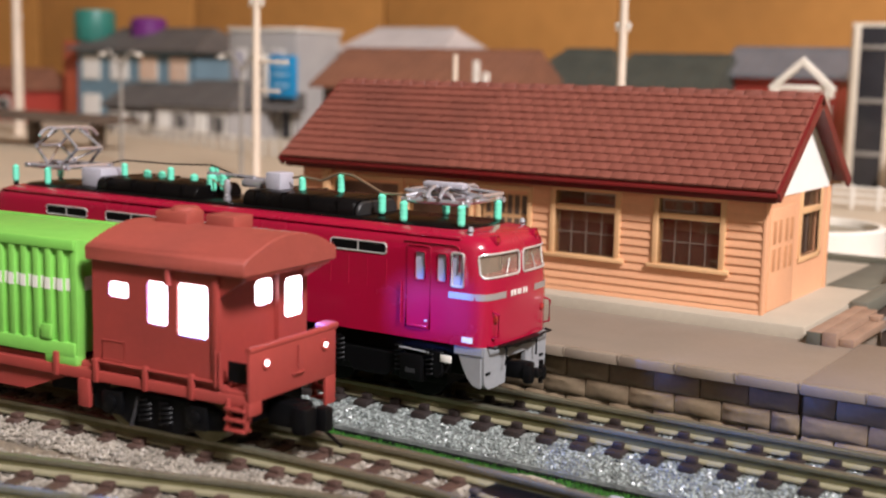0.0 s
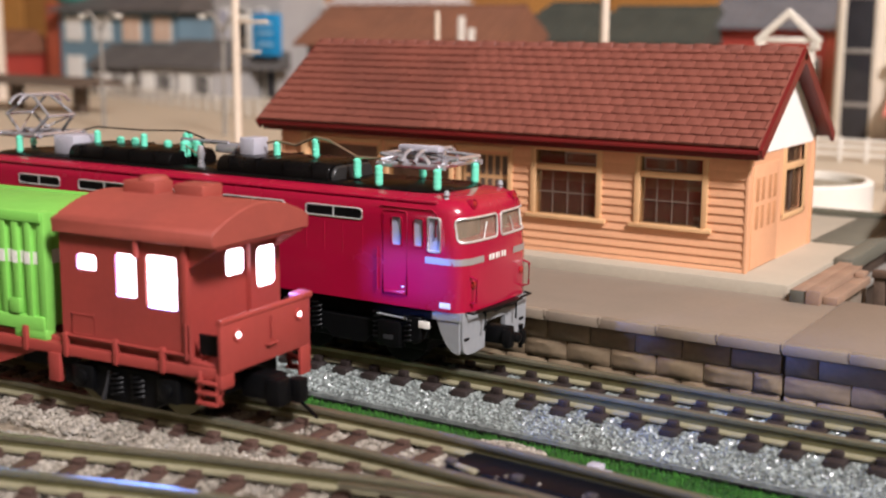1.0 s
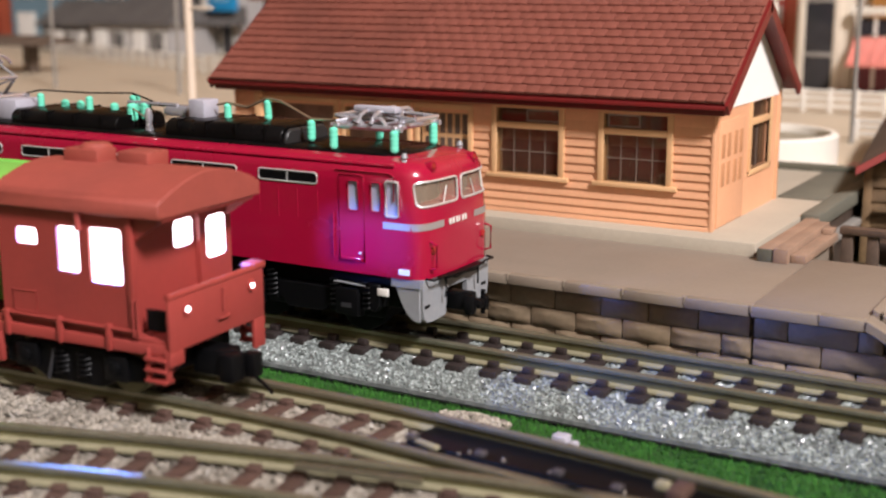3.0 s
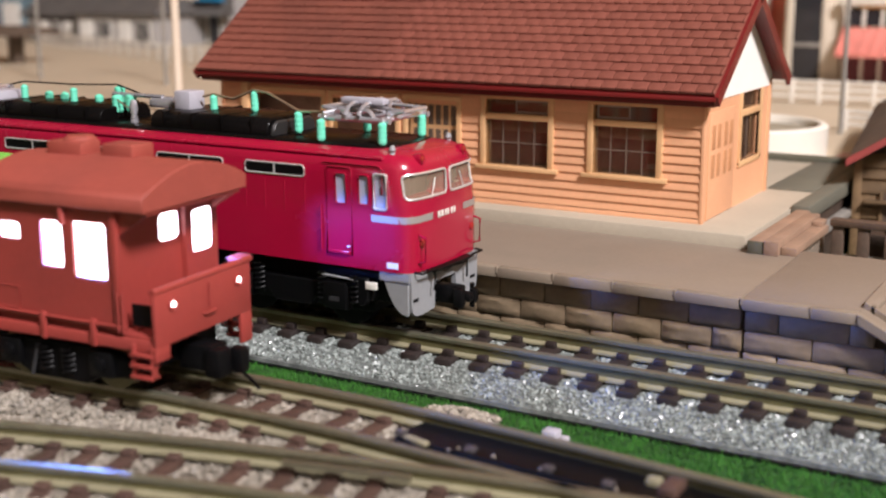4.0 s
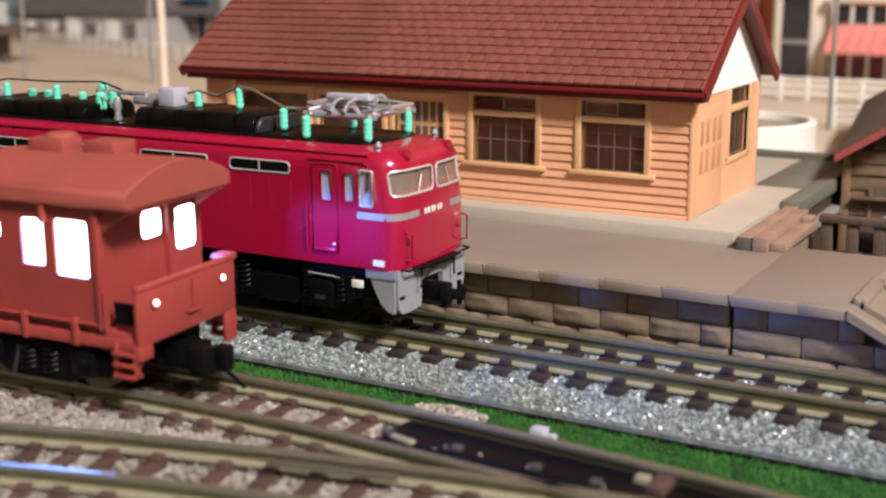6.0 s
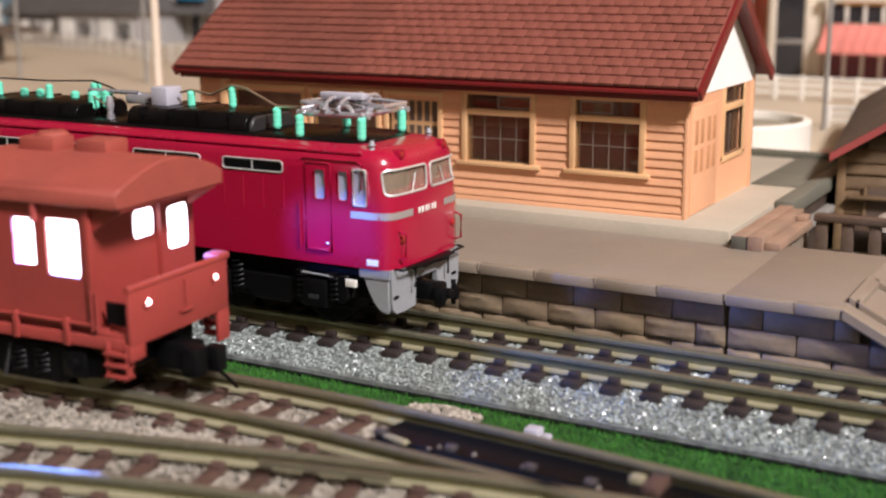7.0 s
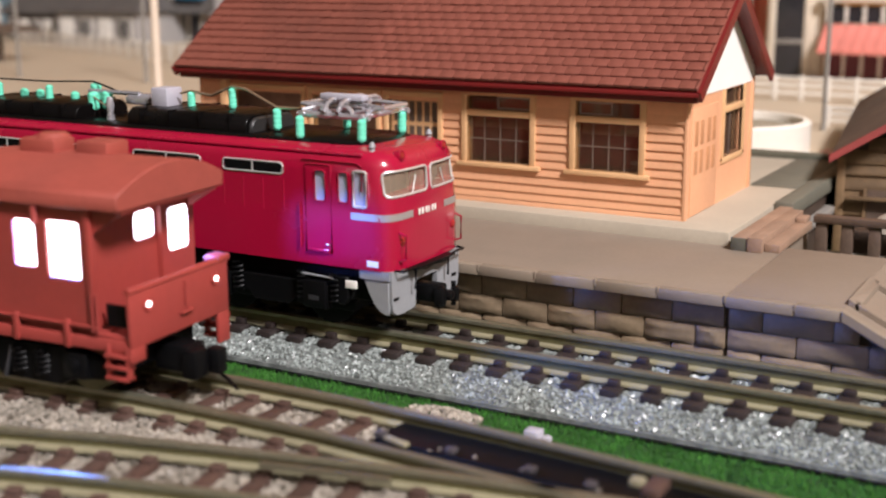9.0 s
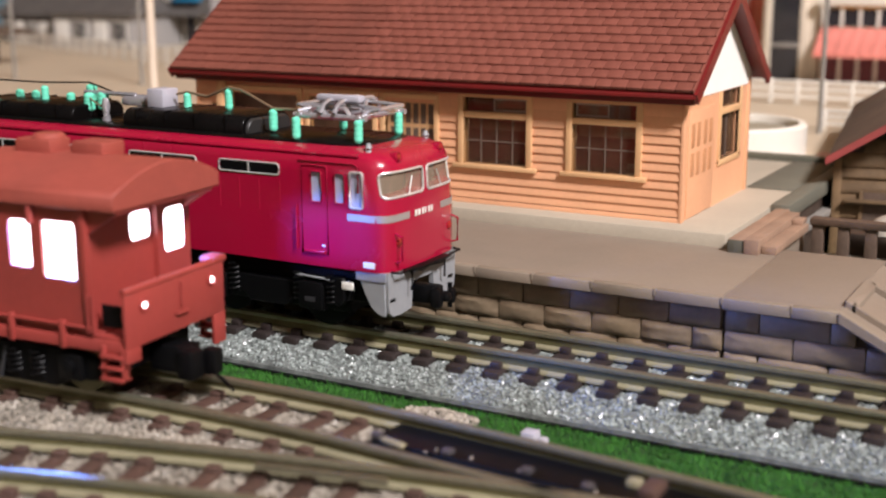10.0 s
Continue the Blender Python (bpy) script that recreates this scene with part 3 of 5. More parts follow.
for side in (0, 1):
    for r in range(ROWS_T):
        s = r * step
        y = EY0 + (RY - EY0) * s / length if side == 0 else EY1 - (EY1 - RY) * s / length
        zz = EZ + (RZ - EZ - 0.35) * s / length
        n = int((VX1 - VX0) / TW)
        for k in range(n + 1):
            x = VX0 + 0.3 + TW * k - (TW / 2 if r % 2 else 0)
            lo, hi = max(x, VX0 + 0.25), min(x + TW, VX1 - 0.2)
            if hi - lo < 0.3:
                continue
            wide, x = (hi - lo) / TW, lo
            if side == 0 and x > -42 and count < 310:
                count += 1
                tl = piece("roof_tile", sizes[rng.randrange(3)], roof, at(x, y, zz + 0.28 + 0.05 * rng.random(), ang))
                tl.scale = (wide, 1, 1)
            else:
                m = Matrix.Translation((x if side == 0 else x + TW * wide, y, zz + 0.14 + 0.05 * rng.random())) @ Matrix.Rotation(radians(0 if side == 0 else 180), 4, "Z") @ Matrix.Rotation(radians(ang - 9.5 + 2.4 * rng.random()), 4, "X")
                box(0.06, TW * wide - 0.06, -0.1, step + 0.25, 0.1, 0.64, 0, rest, m)
tagged(part("roof_tiles_far", rest, TILE, roof, "joined red-brown roof tiles"), kind="stuff")
cap_me = mesh_of("ridge_tile", prism([(-1.5, -0.9), (-0.5, 0.25), (0.5, 0.25), (1.5, -0.9), (1.1, -1.1), (0, -0.3), (-1.1, -1.1)], "x", 0.06, 3.0, None, 0.05), TILE)
for k in range(int((VX1 - VX0) / 3.06)):
    piece("ridge_tile", cap_me, roof, at(VX0 + 0.2 + 3.06 * k, RY, RZ + 0.15 + 0.15 * (k % 2)))


# ---- electric locomotive ----
def carved(base, cutters):
    """base with the cutters taken out of it; all are bmeshes in millimetres."""
    obs = []
    for k, b in enumerate([base] + cutters):
        bmesh.ops.recalc_face_normals(b, faces=b.faces)
        me = bpy.data.meshes.new("carve")
        b.to_mesh(me)
        b.free()
        obs.append(new("carve", me))
    for c in obs[1:]:
        md = obs[0].modifiers.new("cut", "BOOLEAN")
        md.operation, md.object, md.solver = "DIFFERENCE", c, "EXACT"
    dg = bpy.context.evaluated_depsgraph_get()
    out = bmesh.new()
    tmp = bpy.data.meshes.new_from_object(obs[0].evaluated_get(dg))
    out.from_mesh(tmp)
    for o in obs:
        me = o.data
        bpy.data.objects.remove(o)
        bpy.data.meshes.remove(me)
    bpy.data.meshes.remove(tmp)
    return out


LL = 104.0
# bluish haze paints the lamp light caught in the clear side panes
GLASS_GLOW = glass("glow_tinted_plastic_pane", (0.9, 0.93, 0.97), 0.1, 0.5)
# cream haze in the windscreen stands in for a brightly lit cab
GLASS_CAB = glass("cab_light_tinted_windscreen", (0.96, 0.95, 0.92), 0.05, 0.13, (0.80, 0.62, 0.46))


def loco_outline(back, ins, set_back=0.0):
    front = [(0, 0), (-0.1, 4), (-0.25 - 0.25 * back, 7.0), (-0.6 - 0.6 * back, 8.2), (-1.1 - back, 8.85), (-1.9 - 1.15 * back, 9.2), (-3.2 - 1.2 * back, 9.3)]
    half = [(x - set_back - ins, y * (9.3 - ins) / 9.3) for x, y in front]
    left = half + [(-LL - x, y) for x, y in half[::-1]]
    return left + [(x, -y) for x, y in left[::-1] if y > 0.01]


def loft(levels):
    """A closed solid through rings of equal count, from (outline, z) pairs."""
    bm = bmesh.new()
    rings = [[bm.verts.new((x, y, z)) for x, y in line] for line, z in levels]
    n = len(rings[0])
    for a, b in zip(rings, rings[1:]):
        for k in range(n):
            bm.faces.new((a[k], a[(k + 1) % n], b[(k + 1) % n], b[k]))
    bm.faces.new(rings[0][::-1])
    bm.faces.new(rings[-1])
    return bm


loco = thing("electric_locomotive", "glossy red electric locomotive with black roof gear, standing on the track", "locomotive")
levels = [(loco_outline(0, 0), 15.4), (loco_outline(0, 0), 21.0), (loco_outline(0.25, 0, 0.05), 23.5), (loco_outline(0.9, 0, 0.3), 28.6), (loco_outline(1.1, 0.15, 0.5), 29.5), (loco_outline(1.2, 0.55, 0.8), 30.15), (loco_outline(1.2, 1.3, 1.3), 30.6), (loco_outline(1.2, 3.2, 2.0), 31.0)]
shell = loft(levels)
cavity = bmesh.new()
for x0, x1 in ((-14.5, -2.9),):
    box(x0, x1, -8.2, 8.2, 17.0, 29.2, 0, cavity)
cutters = [cavity]
SIDE_WIN = ((-11.8, -10.1, 23.8, 27.8), (-8.15, -6.6, 23.9, 27.8), (-5.8, -3.85, 23.5, 28.1))
for x0, x1, z0, z1 in SIDE_WIN:
    w, hgt = x1 - x0, z1 - z0
    for sy in (-1, 1):
        pr = [(a + (x0 + x1) / 2, b + (z0 + z1) / 2) for a, b in round_rect(w, hgt, 0.35)]
        cutters.append(prism(pr, "y", min(sy * 7.5, sy * 10), max(sy * 7.5, sy * 10)))
for y0, y1 in ((-8.7, -0.5), (0.5, 8.7)):
    pr = [(a + (y0 + y1) / 2, b + 26.5) for a, b in round_rect(y1 - y0, 3.2, 0.6)]
    cutters.append(prism(pr, "x", -4.5, 1.0))
body_bm = carved(shell, cutters)
for f in body_bm.faces:
    c = f.calc_center_median()
    if all(abs(v.co.y) < 8.25 and -14.6 < v.co.x < -2.8 and 16.9 < v.co.z < 29.3 for v in f.verts):
        f.material_index = 1
body = part("body", body_bm, RED, loco, "glossy red body shell", 30)
body.data.materials.append(CREAM)


def nose_x(y, z):
    """The front face's x at a height."""
    y = abs(y)
    b = 0.25 + 0.65 * min(1, max(0, (z - 23.5) / 5.1)) if z > 23.5 else 0.1 * max(0, z - 21.0)
    s = 0.05 + 0.25 * min(1, max(0, (z - 23.5) / 5.1)) if z > 23.5 else 0.02 * max(0, z - 21.0)
    pts = [(0, 0), (4, -0.1), (7.0, -0.25 - 0.25 * b), (8.2, -0.6 - 0.6 * b), (8.85, -1.1 - b), (9.2, -1.9 - 1.15 * b), (9.3, -3.2 - 1.2 * b)]
    return float(np.interp(y, [p[0] for p in pts], [p[1] for p in pts])) - s


for y0, y1 in ((-8.7, -0.5), (0.5, 8.7)):
    ring = [(a + (y0 + y1) / 2, b + 26.5) for a, b in round_rect(y1 - y0, 3.2, 0.6)]
    dense = []
    for (a, b), (c, e) in zip(ring, ring[1:] + ring[:1]):
        n = max(1, int(math.hypot(c - a, e - b) / 0.8))
        dense += [(a + (c - a) * k / n, b + (e - b) * k / n) for k in range(n)]
    ws = part("windscreen", wire([(nose_x(a, b) + 0.03, a, b) for a, b in dense], 0.17, closed=True), TRIM, body, "silver windscreen rim")
    ys = [y0 + (y1 - y0) * k / 8 for k in range(9)]
    part("pane", loft([([(nose_x(v, z) - 0.25, v) for v in ys] + [(nose_x(v, z) - 0.31, v) for v in ys[::-1]], z) for z in (24.9, 28.1)]), GLASS_CAB, ws, "windscreen glass with cream cab light tinted in")
    s = 1 if y0 > 0 else -1
    part("wiper", rod((nose_x(s * 4.2, 24.8) + 0.12, s * 4.2, 24.8), (nose_x(s * 2.6, 27.4) + 0.05, s * 3.2, 27.2), 0.09), TRIM, ws, "silver wiper")
for x0, x1, z0, z1 in SIDE_WIN:
    for sy in (-9.3, 9.3):
        ring = [(a + (x0 + x1) / 2, sy * 1.002, b + (z0 + z1) / 2) for a, b in round_rect(x1 - x0, z1 - z0, 0.35)]
        sw = part("side_window", wire(ring, 0.12 if x0 < -6 else 0.17, closed=True), RED if x0 < -6 else TRIM, body, "rimmed cab side window")
        part("pane", box(x0, x1, sy * 0.972 - 0.03, sy * 0.972 + 0.03, z0, z1), GLASS_GLOW, sw, "plastic pane with bluish lamp light painted in")
part("cab_bulkhead", box(-9.9, -9.6, -8.1, 8.1, 17.1, 29.1), CREAM, loco, "cream cab bulkhead")
part("cab_floor", box(-13.8, -3.0, -8.1, 8.1, 17.0, 21.0), LILAC, loco)
for sy in (-4.6, 4.2):
    part("driver_seat", box(-7.9, -6.9, sy - 1.5, sy + 1.5, 21, 26.6, 0.4, box(-7.9, -5.2, sy - 1.5, sy + 1.5, 21, 23.3, 0.4)), WHITE, loco, "white driver seat")
# doors and panel lines on the near and far side
for s in (-1, 1):
    y = s * 9.3
    dr = part("cab_door", wire([(-13.2, y, 17.0), (-13.2, y, 28.3), (-12.9, y, 28.6), (-9.5, y, 28.6), (-9.2, y, 28.3), (-9.2, y, 17.0)], 0.16, closed=True), RED, body, "raised red cab door frame")
    part("door_handle", rod((-9.9, y + s * 0.2, 18.2), (-8.7 - 0.9, y + s * 0.2, 18.2), 0.14), TRIM, dr, "bright door handle")
    part("door_step", box(-12.9, -9.5, min(y, y + s * 0.35), max(y, y + s * 0.35), 17.1, 17.5, 0.08), RED, dr)
    part("grab_rail", rod((-13.9, y + s * 0.35, 17.5), (-13.9, y + s * 0.35, 23.5), 0.13), RED, body)
    part("drip_rail", wire([(-4.6, y, 25.5), (-4.5, y, 28.7), (-5.1, y * 1.005, 29.15), (-13.6, y * 1.005, 29.15)], 0.14), RED, body)
    for x0, x1 in ((-26.6, -16.7), (-42.5, -30.5), (-58.0, -46.0), (-73.5, -61.5), (-88, -78)):
        ring = [(a + (x0 + x1) / 2, y * 1.003, b + 27.6) for a, b in round_rect(x1 - x0, 1.5, 0.5)]
        lv = part("louvre", wire(ring, 0.14, closed=True), TRIM, body, "silver-rimmed clerestory louvre")
        part("louvre_slot", box(x0 + 0.2, x1 - 0.2, y - 0.06, y + 0.06, 27.0, 28.2), BLACK, lv, "black louvre slot")
        part("louvre_bar", box((x0 + x1) / 2 - 0.12, (x0 + x1) / 2 + 0.12, y - 0.14, y + 0.14, 26.9, 28.3), TRIM, lv)
        for xx in (x0, x0 + (x1 - x0) * 0.33, x0 + (x1 - x0) * 0.66, x1):
            part("panel_seam", rod((xx, y, 22.0), (xx, y, 26.0), 0.07), RED, body)
    part("roof_gutter", box(-LL + 4, -4.6, y * 0.955 - 0.3, y * 0.955 + 0.3, 29.95, 30.3, 0.1), RED, body, "red roof gutter")
    # belt stripe along the cab corner
    line = [(-6.2, s * 9.33, 0), (-3.6, s * 9.33, 0)] + [(nose_x(v, 21.75) + 0.06, s * (v + 0.04), 0) for v in (9.25, 8.95, 8.5, 8.0, 7.0, 5.5, 4.0)]
    bm = bmesh.new()
    lo_v = [bm.verts.new((px, py + s * 0.03, 21.85)) for px, py, _ in line]
    hi_v = [bm.verts.new((px, py + s * 0.03, 22.75)) for px, py, _ in line]
    li_v = [bm.verts.new((px - 0.05, py - s * 0.03, 21.85)) for px, py, _ in line]
    hj_v = [bm.verts.new((px - 0.05, py - s * 0.03, 22.75)) for px, py, _ in line]
    for k in range(len(line) - 1):
        bm.faces.new((lo_v[k], lo_v[k + 1], hi_v[k + 1], hi_v[k]))
        bm.faces.new((hj_v[k], hj_v[k + 1], li_v[k + 1], li_v[k]))
        bm.faces.new((hi_v[k], hi_v[k + 1], hj_v[k + 1], hj_v[k]))
        bm.faces.new((li_v[k], li_v[k + 1], lo_v[k + 1], lo_v[k]))
    part("belt_stripe", bm, BELT, body, "silver grey belt stripe")
    part("headlamp", turned([(0.75, -1.2), (0.75, 0.1), (0.6, 0.15), (0.5, -0.1), (0.05, -0.12)], 14, None, Matrix.Translation((-0.95, s * 5.4, 29.85)) @ Matrix.Rotation(radians(78), 4, "Y")), RED, body, "small unlit roof headlamp")
    part("headlamp_lens", turned([(0.45, 0), (0.4, 0.12), (0.05, 0.2)], 12, None, Matrix.Translation((-0.85, s * 5.4, 29.88)) @ Matrix.Rotation(radians(78), 4, "Y")), LENS, body)
    part("tail_lamp", turned([(0.55, -0.6), (0.55, 0.15), (0.4, 0.25), (0.05, 0.3)], 12, None, Matrix.Translation((nose_x(6.8, 19), s * 6.6, 19.0)) @ Matrix.Rotation(radians(90), 4, "Y")), LENS, body, "red tail lamp")
    part("handrail", wire([(nose_x(6.6, 17), s * 7.3, 16.6), (0.7, s * 7.3, 16.9), (0.75, s * 7.3, 20.0), (nose_x(6.6, 20), s * 7.3, 20.3)], 0.16), RED, body, "red front handrail")
    part("data_plate", box(-3.9, -2.2, y - 0.04, y + 0.04, 15.9, 16.7), WHITE, body, "small white data plate")
    part("horn", turned([(0.35, 0), (0.5, 0.2), (0.3, 0.5), (0.5, 0.8), (0.25, 1.4)], 10, None, Matrix.Translation((-4.2, s * 7.2, 30.2))), GREY, loco, "small grey horn")
# number in plain bars
for k, (y0, w) in enumerate(((-2.9, 0.5), (-2.1, 0.55), (-1.1, 0.45), (-0.4, 0.3), (0.5, 0.4), (1.2, 0.4))):
    part("number_bar", box(0.0, 0.1, y0, y0 + w, 21.9, 22.7, 0.03), WHITE, body)
# grey skirt with cut-out
for s in (-1, 1):
    sk = [(s * 8.9, 15.4), (s * 8.8, 11.5), (s * 8.5, 10.1), (s * 7.6, 9.5), (s * 6.0, 9.4), (s * 3.0, 9.6), (s * 2.7, 13.2), (0, 13.2), (0, 15.4)]
    bm = prism(sk, "x", -1.2, -0.5, None, 0.0)
    box(-5.2, -0.7, s * 8.85 - 0.25, s * 8.85 + 0.25, 14.2, 15.4, 0, bm)
    ob = part("skirt", bm, GREY, loco, "grey front skirt")
    wing = [(-0.9, 15.39), (-5.2, 15.39), (-4.7, 14.2), (-4.0, 12.4), (-3.2, 10.9), (-2.2, 9.9), (-1.2, 9.6), (-0.9, 9.7)]
    corner = prism(wing, "y", s * 8.75 - 0.2, s * 8.75 + 0.2, None, 0.12)
    part("skirt_wing", corner, GREY, loco)
    part("skirt_hole", box(-0.52, -0.42, s * 7.6 - 0.8, s * 7.6 + 0.4, 11.5, 11.9), BLACK, ob)
    part("brake_hose", wire([(-0.2, s * 4.3, 15.2), (0.4, s * 4.3, 14.6), (0.3, s * 4.4, 12.4)], 0.16), BLACK, loco)
    part("uncoupling_lever", wire([(-0.4, s * 8.2, 15.5), (0.7, s * 8.0, 15.4), (0.9, s * 5.0, 15.5), (0.9, s * 2.5, 14.8), (0.3, 0.6, 14.8)], 0.16), BLACK, loco, "thin black uncoupling lever")
part("front_step", box(-0.6, 1.0, -5.2, 5.2, 15.05, 15.35, 0.06), BLACK, loco)
cp = box(-2.0, 2.0, -1.3, 1.3, 9.8, 12.2, 0.4)
box(1.4, 3.0, -1.9, -0.3, 9.4, 12.3, 0.6, cp)
box(1.6, 3.7, -0.9, 0.6, 10.2, 11.6, 0.5, cp)
box(2.6, 3.7, 0.5, 1.8, 9.7, 11.9, 0.5, cp)
rod((2.9, 1.2, 9.2), (2.9, 1.2, 12.5), 0.35, cp)
part("coupler", cp, BLACK, loco, "black knuckle coupler")
# bogies and underframe
part("underframe", box(-LL + 5, -5, -6.5, 6.5, 10.5, 15.5, 0.3), BLACK, loco, "black underframe")
for cx in (-20.0, -LL + 20.0):
    bogie = part("bogie", box(cx - 12, cx + 12, -6.0, 6.0, 8.5, 11.5, 0.4), BLACK, loco, "black cast bogie")
    for s in (-1, 1):
        part("side_frame", prism([(cx - 13.5, 12.6), (cx + 13.5, 12.6), (cx + 13, 10.8), (cx + 4, 10.2), (cx + 3, 9.0), (cx - 3, 9.0), (cx - 4, 10.2), (cx - 13, 10.8)], "y", s * 7.6 - 0.7, s * 7.6 + 0.7, None, 0.15), BLACK, bogie)
        for wx in (-8.0, 8.0):
            part("axle_box", box(cx + wx - 1.7, cx + wx + 1.7, s * 8.3 - 0.6, s * 8.3 + 0.6, 9.2, 12.6, 0.3), BLACK, bogie)
            part("wheel", turned([(4.1, -0.9), (4.1, 0.9), (3.2, 1.0), (0.5, 1.1)], 24, None, Matrix.Translation((cx + wx, s * 4.7, 10.5)) @ Matrix.Rotation(radians(-90 * s), 4, "X")), BLACK, bogie, "dark metal wheel")
            for o in (-2.6, 2.6):
                coil = [(cx + wx + o + 0.75 * math.cos(a), s * 8.5 + 0.55 * math.sin(a), 10.0 + 4.2 * a / (2 * math.pi * 6)) for a in (k * 2 * math.pi / 8 for k in range(48))]
                part("spring", wire(coil, 0.18, n=5), BLACK, bogie, "black coil spring")
        part("sand_box", prism([(cx + 10.8, 14.0), (cx + 12.8, 14.0), (cx + 12.8, 11.2), (cx + 12.2, 10.2), (cx + 11.4, 10.2), (cx + 10.8, 11.2)], "y", s * 8.3 - 0.6, s * 8.3 + 0.6, None, 0.15), BLACK, bogie)
part("maker_plate", box(-7.5, -5.8, -9.0, -8.7, 12.6, 13.6, 0.05), WHITE, loco, "small white frame plate")
part("brake_pipe", rod((-14.5, -8.9, 13.8), (-9.5, -8.9, 13.6), 0.15), GREY, loco)
part("cab_step", box(-14.2, -10.6, -9.2, -8.6, 9.3, 13.0, 0.1), BLACK, loco, "black cab step")
part("step_face", box(-13.2, -11.6, -9.26, -9.19, 10.4, 11.0), mat("dark_grey_plastic", (0.03, 0.03, 0.033), 0.5), loco)
for x0, x1 in ((-62, -57), (-56, -50), (-49, -44)):
    part("equipment_box", box(x0, x1, -8.2, 8.2, 10.0, 14.6, 0.5), BLACK, loco)
# roof gear
part("roof_walk", loft([(loco_outline(1.2, 2.6, 2.4), 30.9), (loco_outline(1.2, 3.0, 2.6), 31.25)]), ROOFBLACK, loco, "black roof deck")


def hood(x0, x1, w, z1, r):
    pr = [(-w, 31), (-w, z1 - r), (-w + r * 0.35, z1 - r * 0.35), (-w + r, z1), (w - r, z1), (w - r * 0.35, z1 - r * 0.35), (w, z1 - r), (w, 31)]
    return prism(pr, "x", x0, x1, None, 0.25)


for x0, x1, z1 in ((-47.0, -25.6, 33.6), (-80, -57, 33.4)):
    hd = part("roof_hood", hood(x0, x1, 5.6, z1, 1.3), ROOFBLACK, loco, "black rounded roof hood")
    for k in range(4):
        xx = x0 + (x1 - x0) * (k + 0.5) / 4
        part("hood_seam", box(xx - 0.1, xx + 0.1, -5.72, 5.72, 31, z1 + 0.06, 0.04), ROOFBLACK, hd)
part("hood_end", hood(-25.6, -24.9, 5.0, 33.2, 1.2), mat("grey_grille", (0.02, 0.02, 0.02), 0.5), loco)
part("switch_box", box(-45.4, -42.4, -2.0, 1.4, 33.2, 36.2, 0.2), LILAC, loco, "grey lilac switch box")
part("breaker", box(-51.5, -47.5, -0.9, 0.9, 33.4, 34.6, 0.3, turned([(0.9, 0), (0.9, 4.0)], 12, None, Matrix.Translation((-51, 0, 34.2)) @ Matrix.Rotation(radians(90), 4, "Y"))), SILVER, loco, "silver roof breaker")
part("roof_box", box(-86.5, -81.5, -3.0, 2.5, 31.2, 34.5, 0.3), LILAC, loco, "grey lilac roof box")
part("breaker_post", turned([(0.5, 31.2), (0.7, 32), (0.45, 33), (0.7, 34), (0.4, 35.2)], 12, None, Matrix.Translation((-52.5, -3.0, -0.6))), SILVER, loco)


def insulator(x, y, z, hgt=3.4, r=0.85):
    prof = [(r * 0.6, 0.0)]
    n = 4
    for k in range(n):
        z0 = 0.25 + (hgt - 0.5) * k / n
        d = (hgt - 0.5) / n
        prof += [(r * 0.94, z0), (r, z0 + d * 0.2), (r, z0 + d * 0.8), (r * 0.95, z0 + d)]
    prof += [(r * 0.6, hgt - 0.1), (r * 0.35, hgt)]
    part("insulator", turned(prof, 14, None, Matrix.Translation((x, y, z))), AQUA, loco, "aqua green ribbed insulator")
    part("insulator_foot", turned([(r * 0.9, 0), (r * 0.8, 0.5), (r * 0.5, 0.6)], 12, None, Matrix.Translation((x, y, z - 0.55))), ROOFBLACK, loco)


SPOTS = ((-6.9, -5.4, 31.2), (-6.9, 4.6, 31.2), (-16.2, -6.0, 31.2), (-16.2, 5.2, 31.2), (-22.4, -2.6, 31.5), (-32.0, 0.0, 33.6), (-39.7, 0.2, 33.2), (-67.9, 0.0, 33.0), (-78.9, 0.0, 33.0), (-92.5, -5.2, 31.2), (-101.0, -5.2, 31.2), (-92.5, 4.8, 31.2), (-101.0, 4.8, 31.2))
for x, y, z in SPOTS:
    insulator(x, y, z, 2.5 if -80 < x < -36 else 3.0, 0.6 if x > -30 else 0.58)
for x, y, z in ((-57.5, -1.2, 32.2), (-55.6, -0.2, 32.4), (-59.8, 1.8, 33.2)):
    insulator(x, y, z, 2.8, 0.85)
for x in (-71.5, -75.0, -64.0):
    part("insulator", turned([(0.55, 0), (0.7, 0.3), (0.7, 1.0), (0.3, 1.3)], 12, None, Matrix.Translation((x, 1.5, 33.2))), AQUA, loco, "short aqua green insulator")
part("bus_wire", wire([(-82, 0, 35.4), (-78.9, 0, 36.0), (-67.9, 0, 36.0), (-60, 1.5, 36.2), (-56.5, 0.8, 35.6), (-52.5, 0.4, 34.6)], 0.14), BLACK, loco, "dark roof bus wire")
part("bus_bar", wire([(-59, -0.4, 35.0), (-49, -0.4, 35.0)], 0.36), SILVER, loco, "bright roof bus bar")
part("bus_wire", wire([(-58.5, -1.2, 34.8), (-55, -2.3, 33.6), (-52.6, -3.0, 33.0)], 0.13), COPPER, loco)
part("bus_wire", wire([(-41.5, 0, 35.4), (-39.7, 0.2, 35.8), (-36, 0.2, 35.3), (-32, 0, 36.8), (-29.2, -0.6, 36.6), (-22.4, -2.6, 34.6), (-15, -2.0, 34.6)], 0.2), COPPER, loco, "copper roof wire")


